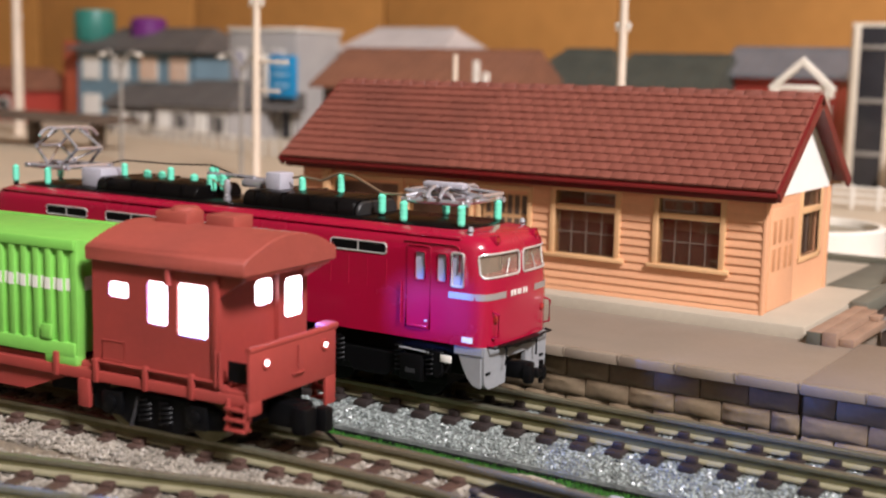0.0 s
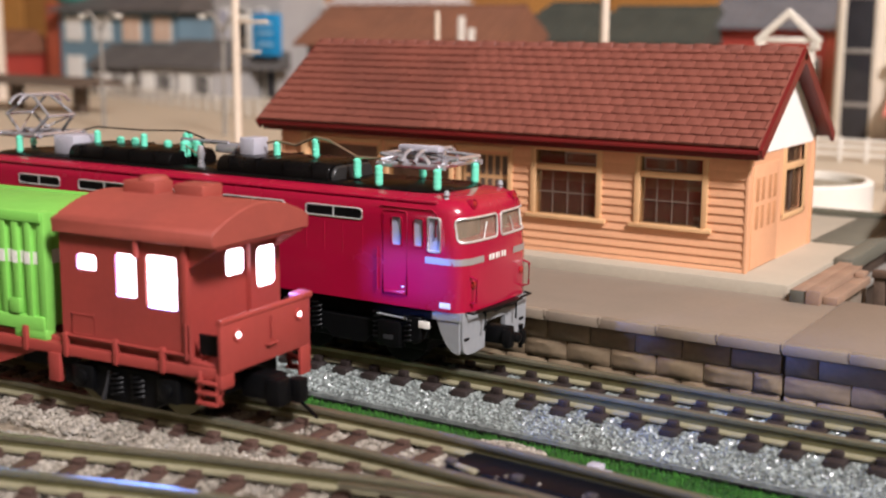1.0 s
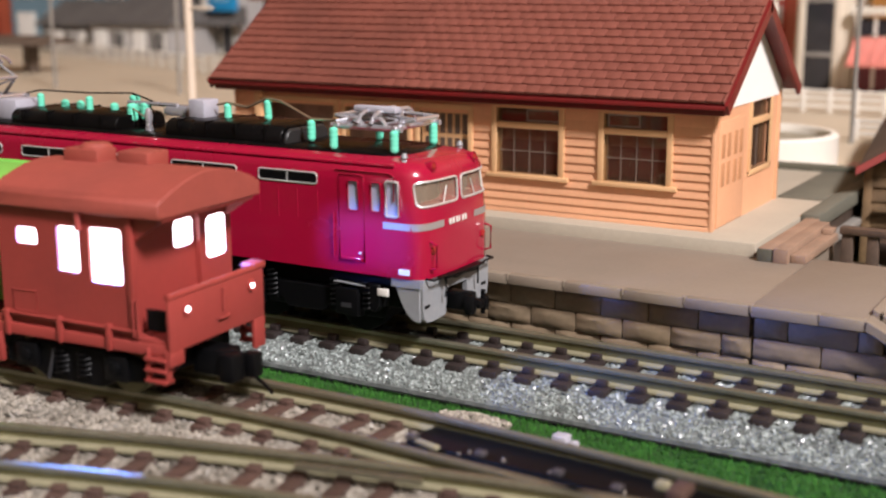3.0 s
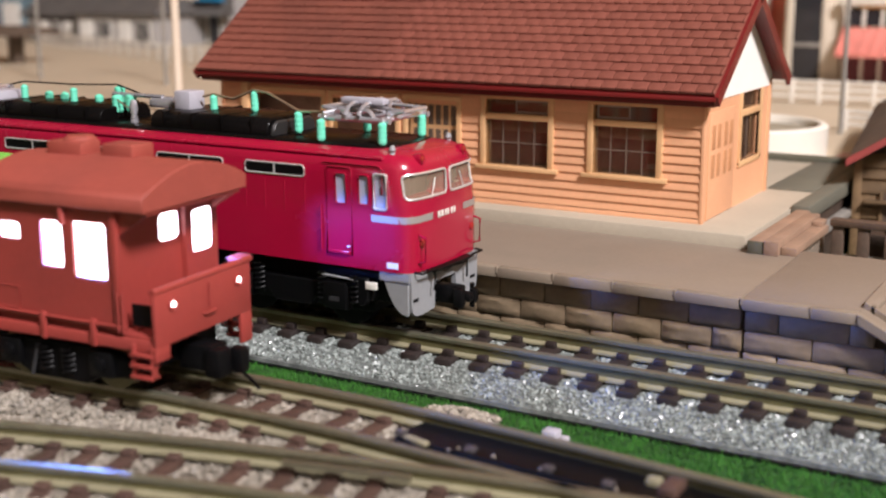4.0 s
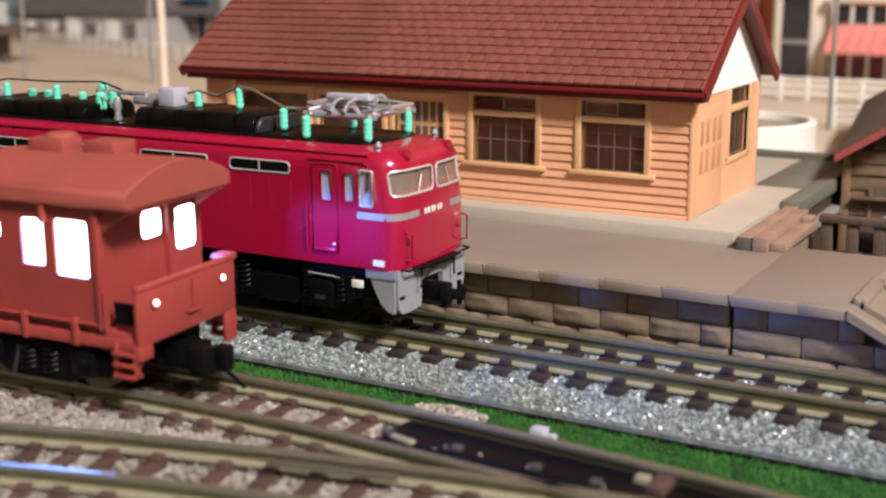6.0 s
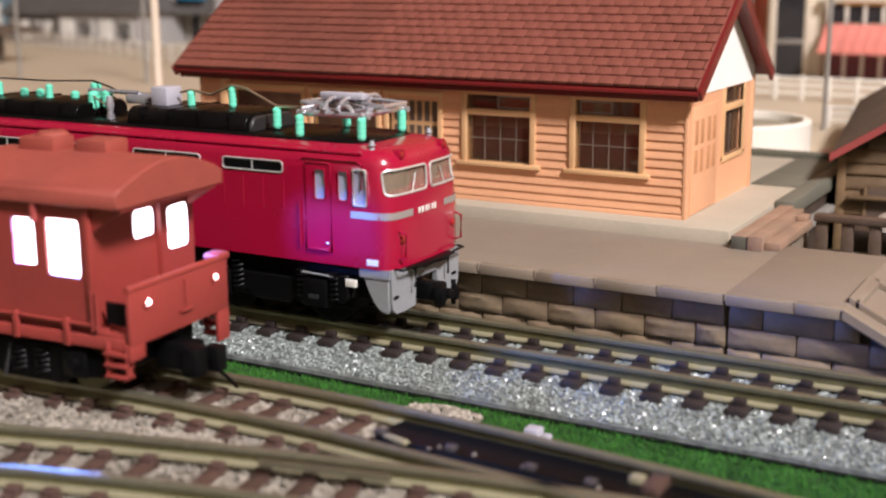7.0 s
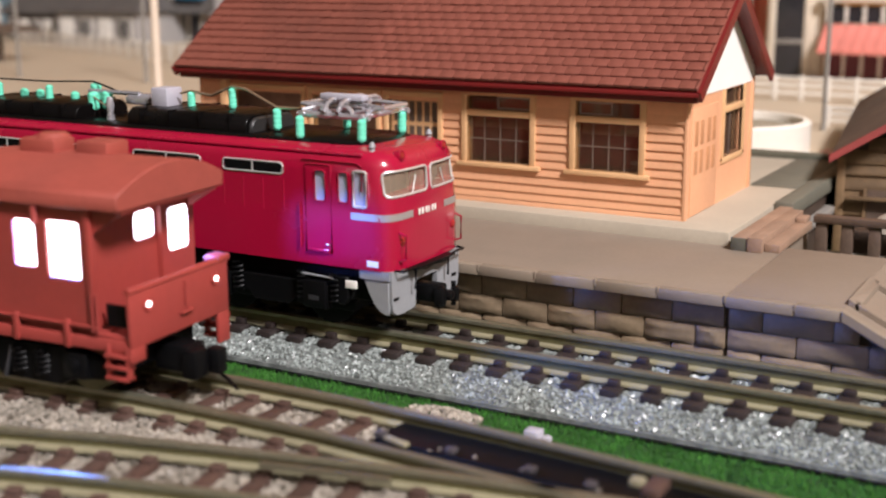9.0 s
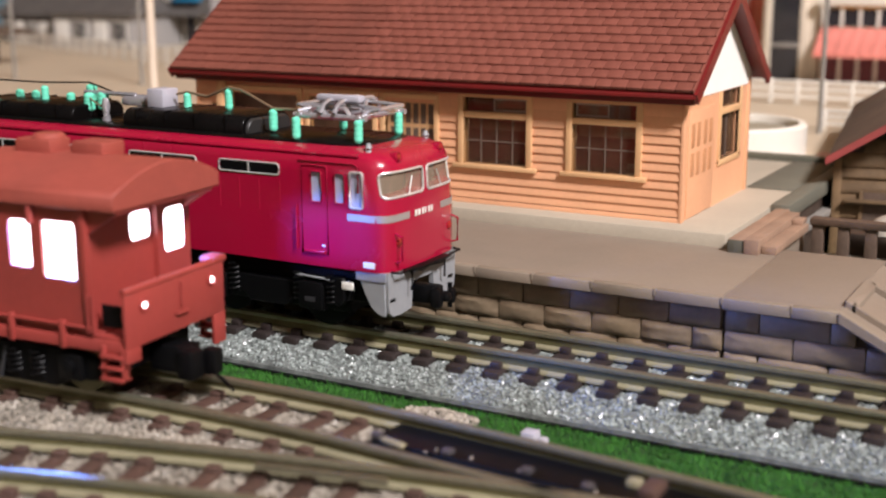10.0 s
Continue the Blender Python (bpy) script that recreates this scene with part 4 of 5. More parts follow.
def pantograph(cx, raised):
    """Silver diamond pantograph, folded flat or raised to a low diamond."""
    pg = part("pantograph", bmesh.new(), SILVER, loco, "silver diamond pantograph" + (", half raised" if raised else ", folded flat"))
    bm = bmesh.new()
    zb = 34.3
    for s in (-1, 1):
        rod((cx - 5.6, s * 4.9, zb), (cx + 5.6, s * 4.9, zb), 0.42, bm)
        rod((cx + s * 4.6, -5.6, zb + 0.1), (cx + s * 4.6, 5.6, zb + 0.1), 0.4, bm)
    pg.data = mesh_of("pantograph", bm, SILVER)
    top = 41.0 if raised else 36.2
    knee = 37.6 if raised else 35.4
    far = 5.4 if raised else 6.4
    for s in (-1, 1):
        for yy in (-3.2, 3.2):
            part("lower_arm", rod((cx + s * 1.6, yy, zb + 0.2), (cx + s * far, yy * 0.85, knee), 0.3), SILVER, pg)
            part("upper_arm", rod((cx + s * far, yy * 0.85, knee), (cx + s * 0.8, yy * 0.6, top - 0.4), 0.26), SILVER, pg)
        part("knee_bar", rod((cx + s * far, -2.9, knee), (cx + s * far, 2.9, knee), 0.28), SILVER, pg)
        part("brace", rod((cx + s * 1.6, -3.4, zb + 0.2), (cx + s * far, 2.7, knee), 0.17), SILVER, pg)
    for k in (-1, 1):
        xx = cx + k * 1.1
        part("contact_shoe", wire([(xx, -5.6, top - 1.4), (xx, -4.6, top - 0.4), (xx, -3.6, top), (xx, 3.6, top), (xx, 4.6, top - 0.4), (xx, 5.6, top - 1.4)], 0.3), SILVER, pg)
    for k in (-1, 1) if not raised else ():
        loop = [(cx + k * 1.9 + 1.1 * math.cos(a), -4.9, zb + 0.2 + 1.0 * math.sin(a)) for a in (math.pi * j / 8 for j in range(9))]
        part("balance_loop", wire(loop, 0.3), SILVER, pg, "silver looped arm")
        part("link_rod", rod((cx + k * 5.2, -4.6, zb + 0.5), (cx + k * 1.0, 2.5, zb + 1.6), 0.28), SILVER, pg)
    part("spring_case", box(cx - 2.2, cx + 2.2, -1.0, 1.0, zb - 0.2, zb + 0.7, 0.25), LILAC, pg)
    part("spring_rod", rod((cx - 4.6, 0, zb + 0.5), (cx + 4.6, 0, zb + 0.5), 0.3), SILVER, pg)
    part("horn_plate", box(cx - 3.6, cx + 3.2, -2.8, -1.2, top - 0.2, top + 0.7, 0.25) if not raised else box(cx - 1.1, cx + 1.1, -3.4, 3.4, top - 0.1, top + 0.15, 0.05), LILAC, pg)


pantograph(-11.6, False)
pantograph(-93.0, True)

# ---- brake van end of the container wagon ----
ORIGIN = (CAB_O[0], CAB_O[1], 0)
van = thing("container_wagon", "red-brown container wagon with lit brake van cabin at its end", "wagon", ORIGIN, math.degrees(CAB_A))
CV, CU0, CU1, CZ0, CZ1 = 8.4, -24.0, -5.2, 16.4, 31.0
WINS = ((-15.4, -12.3, 22.4, 27.5), (-10.9, -6.4, 21.6, 27.7), (-21.4, -18.3, 25.0, 26.9))
EWINS = ((-1.1, 2.3, 24.4, 27.5), (3.9, 7.5, 22.3, 27.2))
BAY = 0.7
cutters = []
for u0, u1, z0, z1 in WINS:
    for s in (-1, 1) if u0 == -10.9 else (-1,):
        # the unseen far-side window is cut lower to shape the beam on the locomotive
        low, top = (z0, z1) if s < 0 else (25.0, 27.3)
        pr = [(a + (u0 + u1) / 2, b + (low + top) / 2) for a, b in round_rect(u1 - u0, top - low, 0.45)]
        cutters.append(prism(pr, "y", min(s * 7.2, s * 10), max(s * 7.2, s * 10)))
for v0, v1, z0, z1 in EWINS:
    pr = [(a + (v0 + v1) / 2, b + (z0 + z1) / 2) for a, b in round_rect(v1 - v0, z1 - z0, 0.7)]
    cutters.append(prism(pr, "x", CU1 - 1.6, CU1 + 3))
shell = prism([(CU0, -CV), (CU1, -CV), (CU1, 2.7), (CU1 + BAY, 2.7), (CU1 + BAY, 8.6), (CU0, 8.6)], "z", CZ0, CZ1)
cutters.append(box(CU0 + 0.9, CU1 - 0.8, -7.6, 7.8, 17.2, 30.6))
cutters.append(box(CU1 - 1.6, CU1 + BAY - 0.6, 2.95, 7.9, 17.2, 30.0))


def lit_pane(bm):
    """A frosted pane that glows and lets the lamp's light out."""
    part("window", bm, LAMPLIT, cabin, "brightly lit white window").visible_shadow = False


cabin = part("cabin", carved(shell, cutters), MAROON, van, "red-brown cabin body", 30)
for u0, u1, z0, z1 in WINS:
    for s in (-1, 1) if u0 == -10.9 else (-1,):
        # same beam-shaping height for the unseen far-side pane
        low, top = (z0, z1) if s < 0 else (25.0, 27.3)
        lit_pane(box(u0 + 0.03, u1 - 0.03, s * (CV - 0.45) - 0.1, s * (CV - 0.45) + 0.1, low + 0.03, top - 0.03))
for v0, v1, z0, z1 in EWINS:
    uu = CU1 + (BAY if v0 > 3 else 0)
    lit_pane(box(uu - 0.3, uu - 0.02, v0 + 0.03, v1 - 0.03, z0 + 0.03, z1 - 0.03))
part("corner_post", box(CU1 - 0.5, CU1 + 0.35, -CV - 0.25, -CV + 0.5, CZ0, CZ1 - 0.5, 0.1), MAROON, cabin)
part("stove_pipe", rod((-12.0, -CV - 0.3, 27.3), (-12.0, -CV - 0.3, 30.8), 0.42), MAROON, cabin, "short flue on the cabin side")
part("hatch_frame", wire([(-22.5, -CV, 17.2), (-22.5, -CV, 19.6), (-19.0, -CV, 19.6), (-19.0, -CV, 17.2)], 0.12, closed=True), MAROON, cabin)
part("soffit", box(CU1, -0.9, -CV + 0.2, CV - 0.2, 28.9, 29.4, 0.05), MAROON, cabin)
for s in (-1, 1):
    part("bracket", prism([(CU1, 29.3), (CU1, 26.6), (CU1 + 0.4, 26.6), (-1.2, 28.9), (-1.2, 29.3)], "y", s * 7.9 - 0.25, s * 7.9 + 0.25), MAROON, cabin, "triangular roof bracket")
arch = [(-9.2, 29.3), (-9.3, 30.9)] + [(-9.2 + 18.4 * k / 14, 30.95 + 2.5 * math.sin(math.pi * k / 14) ** 0.9) for k in range(1, 14)] + [(9.3, 30.9), (9.2, 29.3)]
rf = part("roof", prism(arch, "x", CU0 - 0.4, -0.6, None, 0.12), MAROON_ROOF, van, "red-brown arched cabin roof")
part("roof_vent", turned([(1.9, 0), (1.9, 1.9), (1.5, 2.3), (0.2, 2.4)], 18, None, Matrix.Translation((-17.6, 1.2, 33.0))), MAROON_ROOF, rf, "round roof vent")
part("vent_cowl", box(-20.6, -15.6, -1.0, 2.4, 32.8, 34.8, 0.2), MAROON_ROOF, rf)
part("roof_hatch", box(-13.6, -9.2, 0.0, 3.8, 32.8, 34.7, 0.2), MAROON_ROOF, rf, "flat roof hatch")
# end platform
plate = part("end_plate", box(-0.5, 0.0, -8.9, 8.5, 14.9, 21.0, 0.15), MAROON, van, "red-brown end screen")
part("top_roll", rod((-0.3, -8.9, 21.0), (-0.3, 8.5, 21.0), 0.42), MAROON, plate)
part("end_cap", box(-2.0, 0.2, 6.6, 9.0, 20.7, 21.6, 0.35), MAROON, plate, "rounded cap with worn edge")
part("grab_iron", wire([(0, -0.7, 16.9), (0.4, -0.7, 16.9), (0.4, 1.2, 16.9), (0, 1.2, 16.9)], 0.13), MAROON, plate)
part("grab_iron", rod((0.2, 0.3, 17.6), (0.2, 0.3, 20.2), 0.14), MAROON, plate)
part("end_leg", box(-0.5, 0.0, 6.4, 8.5, 11.4, 15.0, 0.1), MAROON, plate)
part("end_leg", box(-0.5, 0.0, -9.0, -6.6, 13.4, 15.0, 0.1), MAROON, plate)
for v in (-5.97, 5.97):
    lamp = part("tail_lamp", turned([(0.75, 0), (0.75, 0.25), (0.62, 0.3), (0.55, 0.2), (0.05, 0.2)], 16, None, Matrix.Translation((-0.05, v, 19.2)) @ Matrix.Rotation(radians(90), 4, "Y")), MAROON, plate, "tail lamp rim")
    part("lens", turned([(0.32, 0.2), (0.27, 0.36), (0.05, 0.42)], 14, None, Matrix.Translation((-0.05, v, 19.2)) @ Matrix.Rotation(radians(90), 4, "Y")), TAIL, lamp, "lit pinkish white tail lamp lens")
# black sheet painting the darkness of the open gap behind the end screen
part("side_opening", box(-4.0, -1.3, -7.7, -7.5, 16.8, 19.2), BLACK, van)
part("platform_floor", box(CU1, -0.4, -8.4, 8.4, 15.3, 16.0, 0.1), MAROON, van)
# steps
for s in (-1, 1):
    st = bmesh.new()
    for u in (-3.4, -0.9):
        box(u, u + 0.4, s * 8.6 - 0.4, s * 8.6 + 0.4, 11.5, 15.2, 0.06, st)
    for z in (11.5, 12.7, 13.9):
        box(-3.4, -0.5, s * 8.6 - 0.7, s * 8.6 + 0.7, z, z + 0.35, 0.06, st)
    part("steps", st, MAROON, van, "red-brown side steps")
# wagon frame
part("solebar", box(-150, -0.6, -8.6, -7.6, 14.3, 15.6, 0.1), MAROON, van)
part("solebar", box(-150, -0.6, 7.6, 8.6, 14.3, 15.6, 0.1), MAROON, van)
part("deck", box(-150, -4.0, -7.6, 7.6, 14.6, 16.2, 0.1), MAROON, van, "red-brown wagon deck")
part("fish_belly", prism([(-28, 14.4), (-36, 11.5), (-118, 11.5), (-126, 14.4)], "y", -7.9, -7.3), MAROON, van, "deep side girder")
for u in (-8.6, -15.6, -23.4, -30):
    part("stanchion", box(u - 0.35, u + 0.35, -8.9, -8.3, 14.2, 17.2, 0.1), MAROON, van)
part("foot_rail", rod((-24, -8.6, 16.9), (-4.2, -8.6, 16.7), 0.2), MAROON, van)
part("hanging_step", box(-26.2, -24.4, -8.9, -8.2, 10.9, 14.4, 0.1), MAROON, van)
for u in (-4.4, -5.0):
    part("handrail", rod((u, -8.75, 16.2), (u, -8.75, 20.4), 0.14), MAROON, van)
part("underframe", box(-34, -3, -5.5, 5.5, 11.5, 14.6), BLACK, van)
bogie = part("bogie", box(-24, -5, -6.2, 6.2, 10.2, 12.2, 0.3), BLACK, van, "black bogie with cast frames")
for s in (-1, 1):
    part("side_frame", prism([(-25, 12.6), (-21, 13.6), (-9, 13.6), (-5, 12.6), (-5, 10.6), (-9, 10.2), (-11, 9.2), (-19, 9.2), (-21, 10.2), (-25, 10.6)], "y", s * 6.9 - 0.6, s * 6.9 + 0.6, None, 0.15), BLACK, bogie)
    for u in (-21.5, -8.5):
        part("axle_box", box(u - 1.6, u + 1.6, s * 7.7 - 0.5, s * 7.7 + 0.5, 10.4, 13.4, 0.3), BLACK, bogie)
        part("axle_cap", turned([(0.9, 0), (0.9, 0.5), (0.4, 0.7)], 14, None, Matrix.Translation((u, s * 8.1, 11.9)) @ Matrix.Rotation(radians(-90 * s), 4, "X")), BLACK, bogie)
        part("wheel", turned([(3.0, -0.9), (3.0, 0.9), (2.2, 1.0), (0.5, 1.1)], 20, None, Matrix.Translation((u, s * 4.7, 11.4)) @ Matrix.Rotation(radians(-90 * s), 4, "X")), RAILSIDE, bogie, "dark metal wheel")
    for u in (-16.6, -13.4):
        coil = [(u + 0.9 * math.cos(a), s * 7.6 + 0.5 * math.sin(a), 10.0 + 3.0 * a / (2 * math.pi * 5)) for a in (k * 2 * math.pi / 8 for k in range(40))]
        part("spring", wire(coil, 0.2, n=5), BLACK, bogie)
    part("brake_lever", rod((-18.6, s * 7.8, 9.4), (-17.4, s * 7.8, 13.0), 0.25), mat("dark_grey_plastic", (0.05, 0.05, 0.055), 0.5), bogie)
cp = box(-3, 1.5, -1.6, 1.6, 10.4, 13.4, 0.3)
box(0.6, 2.8, -2.0, 0.6, 9.8, 13.2, 0.5, cp)
box(1.8, 3.8, 0.8, 2.6, 9.8, 12.8, 0.4, cp)
part("coupler", cp, BLACK, van, "black coupler")
part("brake_hose", wire([(0.2, 2.6, 12.0), (1.4, 2.8, 10.0), (3.4, 2.8, 8.8), (5.6, 1.4, 8.4)], 0.22), BLACK, van)

# ---- containers ----
cont = thing("freight_container", "light green corrugated freight container with white stripe on the wagon", "container", ORIGIN, math.degrees(CAB_A))
for first, u1 in ((True, -27.2), (False, -69.5)):
    if not first:
        copy_thing(cont, at(*ORIGIN, 0, 0, math.degrees(CAB_A)) @ at(-42.3, 0, 0))
        break
    u0 = u1 - 40
    cb = part("body", box(u0, u1, -7.9, 7.9, 16.9, 31.0, 0.3), GREEN, cont, "light green steel body")
    k = u1 - 2.2
    while k > u0 + 1:
        for s in (-1, 1):
            rib = part("rib", box(k - 0.55, k + 0.55, s * 8.0 - 0.35, s * 8.0 + 0.35, 18.2, 30.0, 0.25), GREEN, cb)
            part("stripe", box(k - 0.42, k + 0.42, s * 8.35 - 0.04, s * 8.35 + 0.04, 24.8, 26.3), WHITE, rib, "white painted stripe")
        k -= 2.1
    for s in (-1, 1):
        part("stripe", box(u0 + 0.2, u1 - 0.95, s * 7.9 - 0.05, s * 7.9 + 0.05, 24.8, 26.3), WHITE, cb, "white side stripe")
        part("rail", box(u0, u1 + 0.1, s * 8.0 - 0.45, s * 8.0 + 0.45, 29.9, 31.2, 0.2), GREEN, cb)
        part("rail", box(u0, u1 + 0.1, s * 8.0 - 0.45, s * 8.0 + 0.45, 16.6, 18.4, 0.2), GREEN, cb)
        for uu in (u1 - 4.5, u1 - 16, u0 + 6):
            part("lock_box", box(uu - 0.9, uu + 0.9, s * 8.3 - 0.35, s * 8.3 + 0.35, 18.6, 20.4, 0.12), GREEN, cb)
    part("end_stripe", box(u1 - 0.05, u1 + 0.1, -7.6, 7.6, 24.8, 26.5), WHITE, cb)
    for v in (-7.4, 7.4):
        part("corner_post", box(u1 - 0.9, u1 + 0.35, v - 0.7, v + 0.7, 16.2, 31.2, 0.2), GREEN, cb)
    part("foot", box(u1 - 5, u1 + 0.4, -8.4, -7.0, 15.5, 16.9, 0.3), GREEN, cb)

# ---- plaza and yard behind the station ----
PLAZA = mat("cream_plaza_plastic", (0.52, 0.43, 0.31), 0.65, var=0.06, s1=15, bump=0.1)
PINK = mat("pink_paving", (0.50, 0.26, 0.21), 0.7, var=0.08, s1=60)
OLIVE = mat("dark_olive_kerb", (0.10, 0.095, 0.065), 0.7, var=0.1, s1=80)
FENCEW = mat("cream_white_fence_plastic", (0.74, 0.70, 0.62), 0.55, var=0.05)
BASIN = mat("cream_white_basin_plastic", (0.78, 0.73, 0.63), 0.6, var=0.04)
WATER = mat("murky_basin_fill", (0.30, 0.27, 0.20), 0.5, var=0.1)
POLEC = mat("cream_concrete_pole", (0.68, 0.57, 0.45), 0.6, var=0.06)
POLEG = mat("grey_metal_pole", (0.26, 0.24, 0.21), 0.5, var=0.08)
solo("plaza", box(-1500, -86.2, 44.1, 900, 6.0, 11.9), PLAZA, "cream paved plaza behind the platform", "ground", kind="structure")
solo("pit_floor", box(35.0, 160, 62, 195.5, 0.4, 1.2, 0.1), DARKWOOD, "dark brown sunken floor beside the hut", "floor", kind="structure")
solo("plaza_side", box(32.1, 400, 196, 900, 6.0, 11.88), PLAZA, "cream paved plaza behind the hut", "ground", kind="structure")
solo("plaza_back", box(-86.1, 32.0, 121.2, 900, 6.0, 11.9), PLAZA, "cream paved plaza behind the station", "ground", kind="structure")
solo("rear_kerb", box(-20, 27.6, 117.6, 120.6, 14.15, 15.4, 0.2), OLIVE, "dark olive kerb at the back of the yard", "kerb", kind="structure")
solo("pink_paving", box(18, 31.9, 122, 150, 11.9, 12.15, 0.05), PINK, "pink paved strip on the plaza", "paving", kind="structure")

basin = thing("round_basin", "low round cream-white basin on the plaza", "basin", (-2.5, 141.0, 11.9))
part("wall", turned([(18.5, 0), (18.5, 6.6), (17.9, 7.1), (16.8, 7.1), (16.4, 6.6), (16.4, 2.0), (0.1, 2.0)], 48), BASIN, basin)
part("fill", turned([(16.3, 4.9), (16.3, 5.3), (0.1, 5.4)], 40), WATER, basin, "murky grey fill")


def fence(label, a, b, hgt, gap, z=11.9):
    a, b = Vector((*a, 0)), Vector((*b, 0))
    d = (b - a)
    th = thing("picket_fence", label, "fence", (a.x, a.y, z), math.degrees(math.atan2(d.y, d.x)), "white plaza fences")
    n = int(d.length / gap)
    pm = mesh_of("post", box(-0.6, 0.6, -0.6, 0.6, 0, hgt, 0.15), FENCEW)
    for k in range(n + 1):
        piece("post", pm, th, at(k * gap, 0, 0))
    for zz in (hgt * 0.3, hgt * 0.62, hgt * 0.9):
        part("rail", box(0, n * gap, -0.35, 0.35, zz - 0.45, zz + 0.45, 0.1), FENCEW, th)


fence("cream-white post and rail fence on the plaza", (-456, 346), (-245, 262), 8.2, 10.5)
fence("cream-white post and rail fence on the plaza", (-70, 252), (88, 252), 7.6, 8.2)
fence("low cream-white fence beside the pole", (9, 192), (80, 192), 5.5, 6.4)

# ---- timber steps, pit, rail fence and hut beside the platform ----
STEPW = mat("pinkish_tan_timber", (0.27, 0.175, 0.12), 0.6, var=0.12, s1=120, bump=0.3, rand=0.12)
steps = thing("timber_steps", "weathered brown timber planks stacked beside the station base", "planks")
for x0, x1, y0, y1, z0, z1 in ((29.3, 31.5, 38.6, 66, 12.1, 14.1), (31.7, 33.9, 38.2, 63, 12.1, 14.3), (34.0, 36.2, 39.5, 59.5, 12.1, 13.3), (34.0, 35.6, 57.5, 60.5, 13.3, 14.1)):
    part("plank", box(x0, x1, y0, y1, z0, z1, 0.07), STEPW, steps)
part("plank_end", box(29.2, 31.6, 38.4, 38.75, 12.1, 14.0, 0.05), OLIVE, steps, "olive end board")
part("kerb_beam", box(28.3, 31.4, 66.2, 118, 12.2, 14.7, 0.2), SLAB, steps, "olive grey kerb beam")
# dark colour stands in for the shaded gap between beam and hut
part("kerb_wall", box(28.4, 30.4, 66.2, 118, 0.5, 12.15), DARKWOOD, steps, "added dark wall imitating the shaded gap under the kerb beam")
part("kerb_ledge", box(30.5, 32.4, 70, 112, 8.4, 9.6, 0.15), POLEG, steps, "grey ledge below the kerb beam")
solo("deck_extension", box(28.3, 34.6, 44.2, 64, 0.5, 12.05, 0.1), CONCRETE, "tan platform edge beside the yard", "platform", kind="structure")

FENCEB = mat("brown_fence_timber", (0.10, 0.065, 0.045), 0.6, var=0.2, s1=150, bump=0.3)
rail_fence = thing("timber_fence", "dark brown heavy timber fence by the platform edge", "fence")
for x in (37.6, 41.6, 45.8, 50.0, 54.2, 58.4):
    part("post", box(x - 0.9, x + 0.9, 59.4, 60.8, 0.5, 13.2, 0.15), FENCEB, rail_fence)
part("top_beam", box(36.4, 64, 59.0, 61.2, 13.2, 14.4, 0.2), FENCEB, rail_fence)
part("mid_rail", box(36.6, 64, 60.8, 61.4, 7.6, 8.5, 0.1), POLEG, rail_fence, "grey middle rail")
solo("scrap_heap", turned([(3.2, 0), (2.9, 1.0), (1.9, 2.2), (0.6, 2.9), (0.1, 3.0)], 11, None, Matrix.Translation((47, 66, 11.6))), STONES_TAN, "small pale heap of scrap on the crate", "heap")
solo("crate", box(40, 54, 63, 72, 0.5, 11.7, 0.3), DARKWOOD, "dark wooden crate behind the timber fence", "crate")

hut = thing("plank_hut", "brown plank hut with grey-brown roof and red verge boards", "hut")
HUTW = mat("yellow_brown_planks", (0.17, 0.105, 0.05), 0.65, var=0.2, s1=200, bump=0.3, rand=0.2)
HUTR = mat("grey_brown_roof_felt", (0.13, 0.09, 0.065), 0.75, var=0.12, s1=90, bump=0.4)
VERGE = mat("faded_red_board", (0.30, 0.055, 0.05), 0.6, var=0.1)
hut.matrix_basis = at(32.53, 94.11, 0, 0, 0, 8.5)
HUT_W, HUT_D, EAVE_Z, PITCH = 28.0, 84.0, 19.0, 0.64
RIDGE_Z = EAVE_Z + PITCH * (HUT_W / 2 + 1.2)
part("core", prism([(0.7, 0.5), (HUT_W - 0.7, 0.5), (HUT_W - 0.7, EAVE_Z), (HUT_W / 2, RIDGE_Z - 1.6), (0.7, EAVE_Z)], "y", 0.8, HUT_D), DARKWOOD, hut)
rr = random.Random(8)
z = 0.8
while z < RIDGE_Z - 2.4:
    # boards shorten under the gable's slopes and overlap a little, with uneven lower edges
    inset = max(0.0, (z + 1.9 - EAVE_Z) / PITCH)
    sag = rr.uniform(-0.15, 0.15)
    part("plank", prism([(0.75, z), (-0.05, z + sag), (-0.05, z + 0.5), (0.3, z + 2.46), (0.75, z + 2.46)], "x", inset + 0.2, HUT_W - inset - 0.2, None, 0.05), HUTW, hut)
    z += 2.42
for x in (-0.2, HUT_W - 1.3):
    part("corner_post", box(x, x + 1.5, -0.5, 1.0, 0.5, EAVE_Z + 0.2, 0.15), HUTW, hut)
part("post", box(4.6, 5.3, -0.5, 0.2, 0.5, 13.2, 0.1), HUTW, hut, "thin brown post beside the opening")
part("opening", box(5.4, 15.0, -0.25, 0.3, 7.5, 13.0), INTERIOR, hut, "dark opening in the planks")
part("shelf", box(2.0, 16.0, -2.0, 0.0, 11.2, 11.7, 0.1), HUTW, hut)
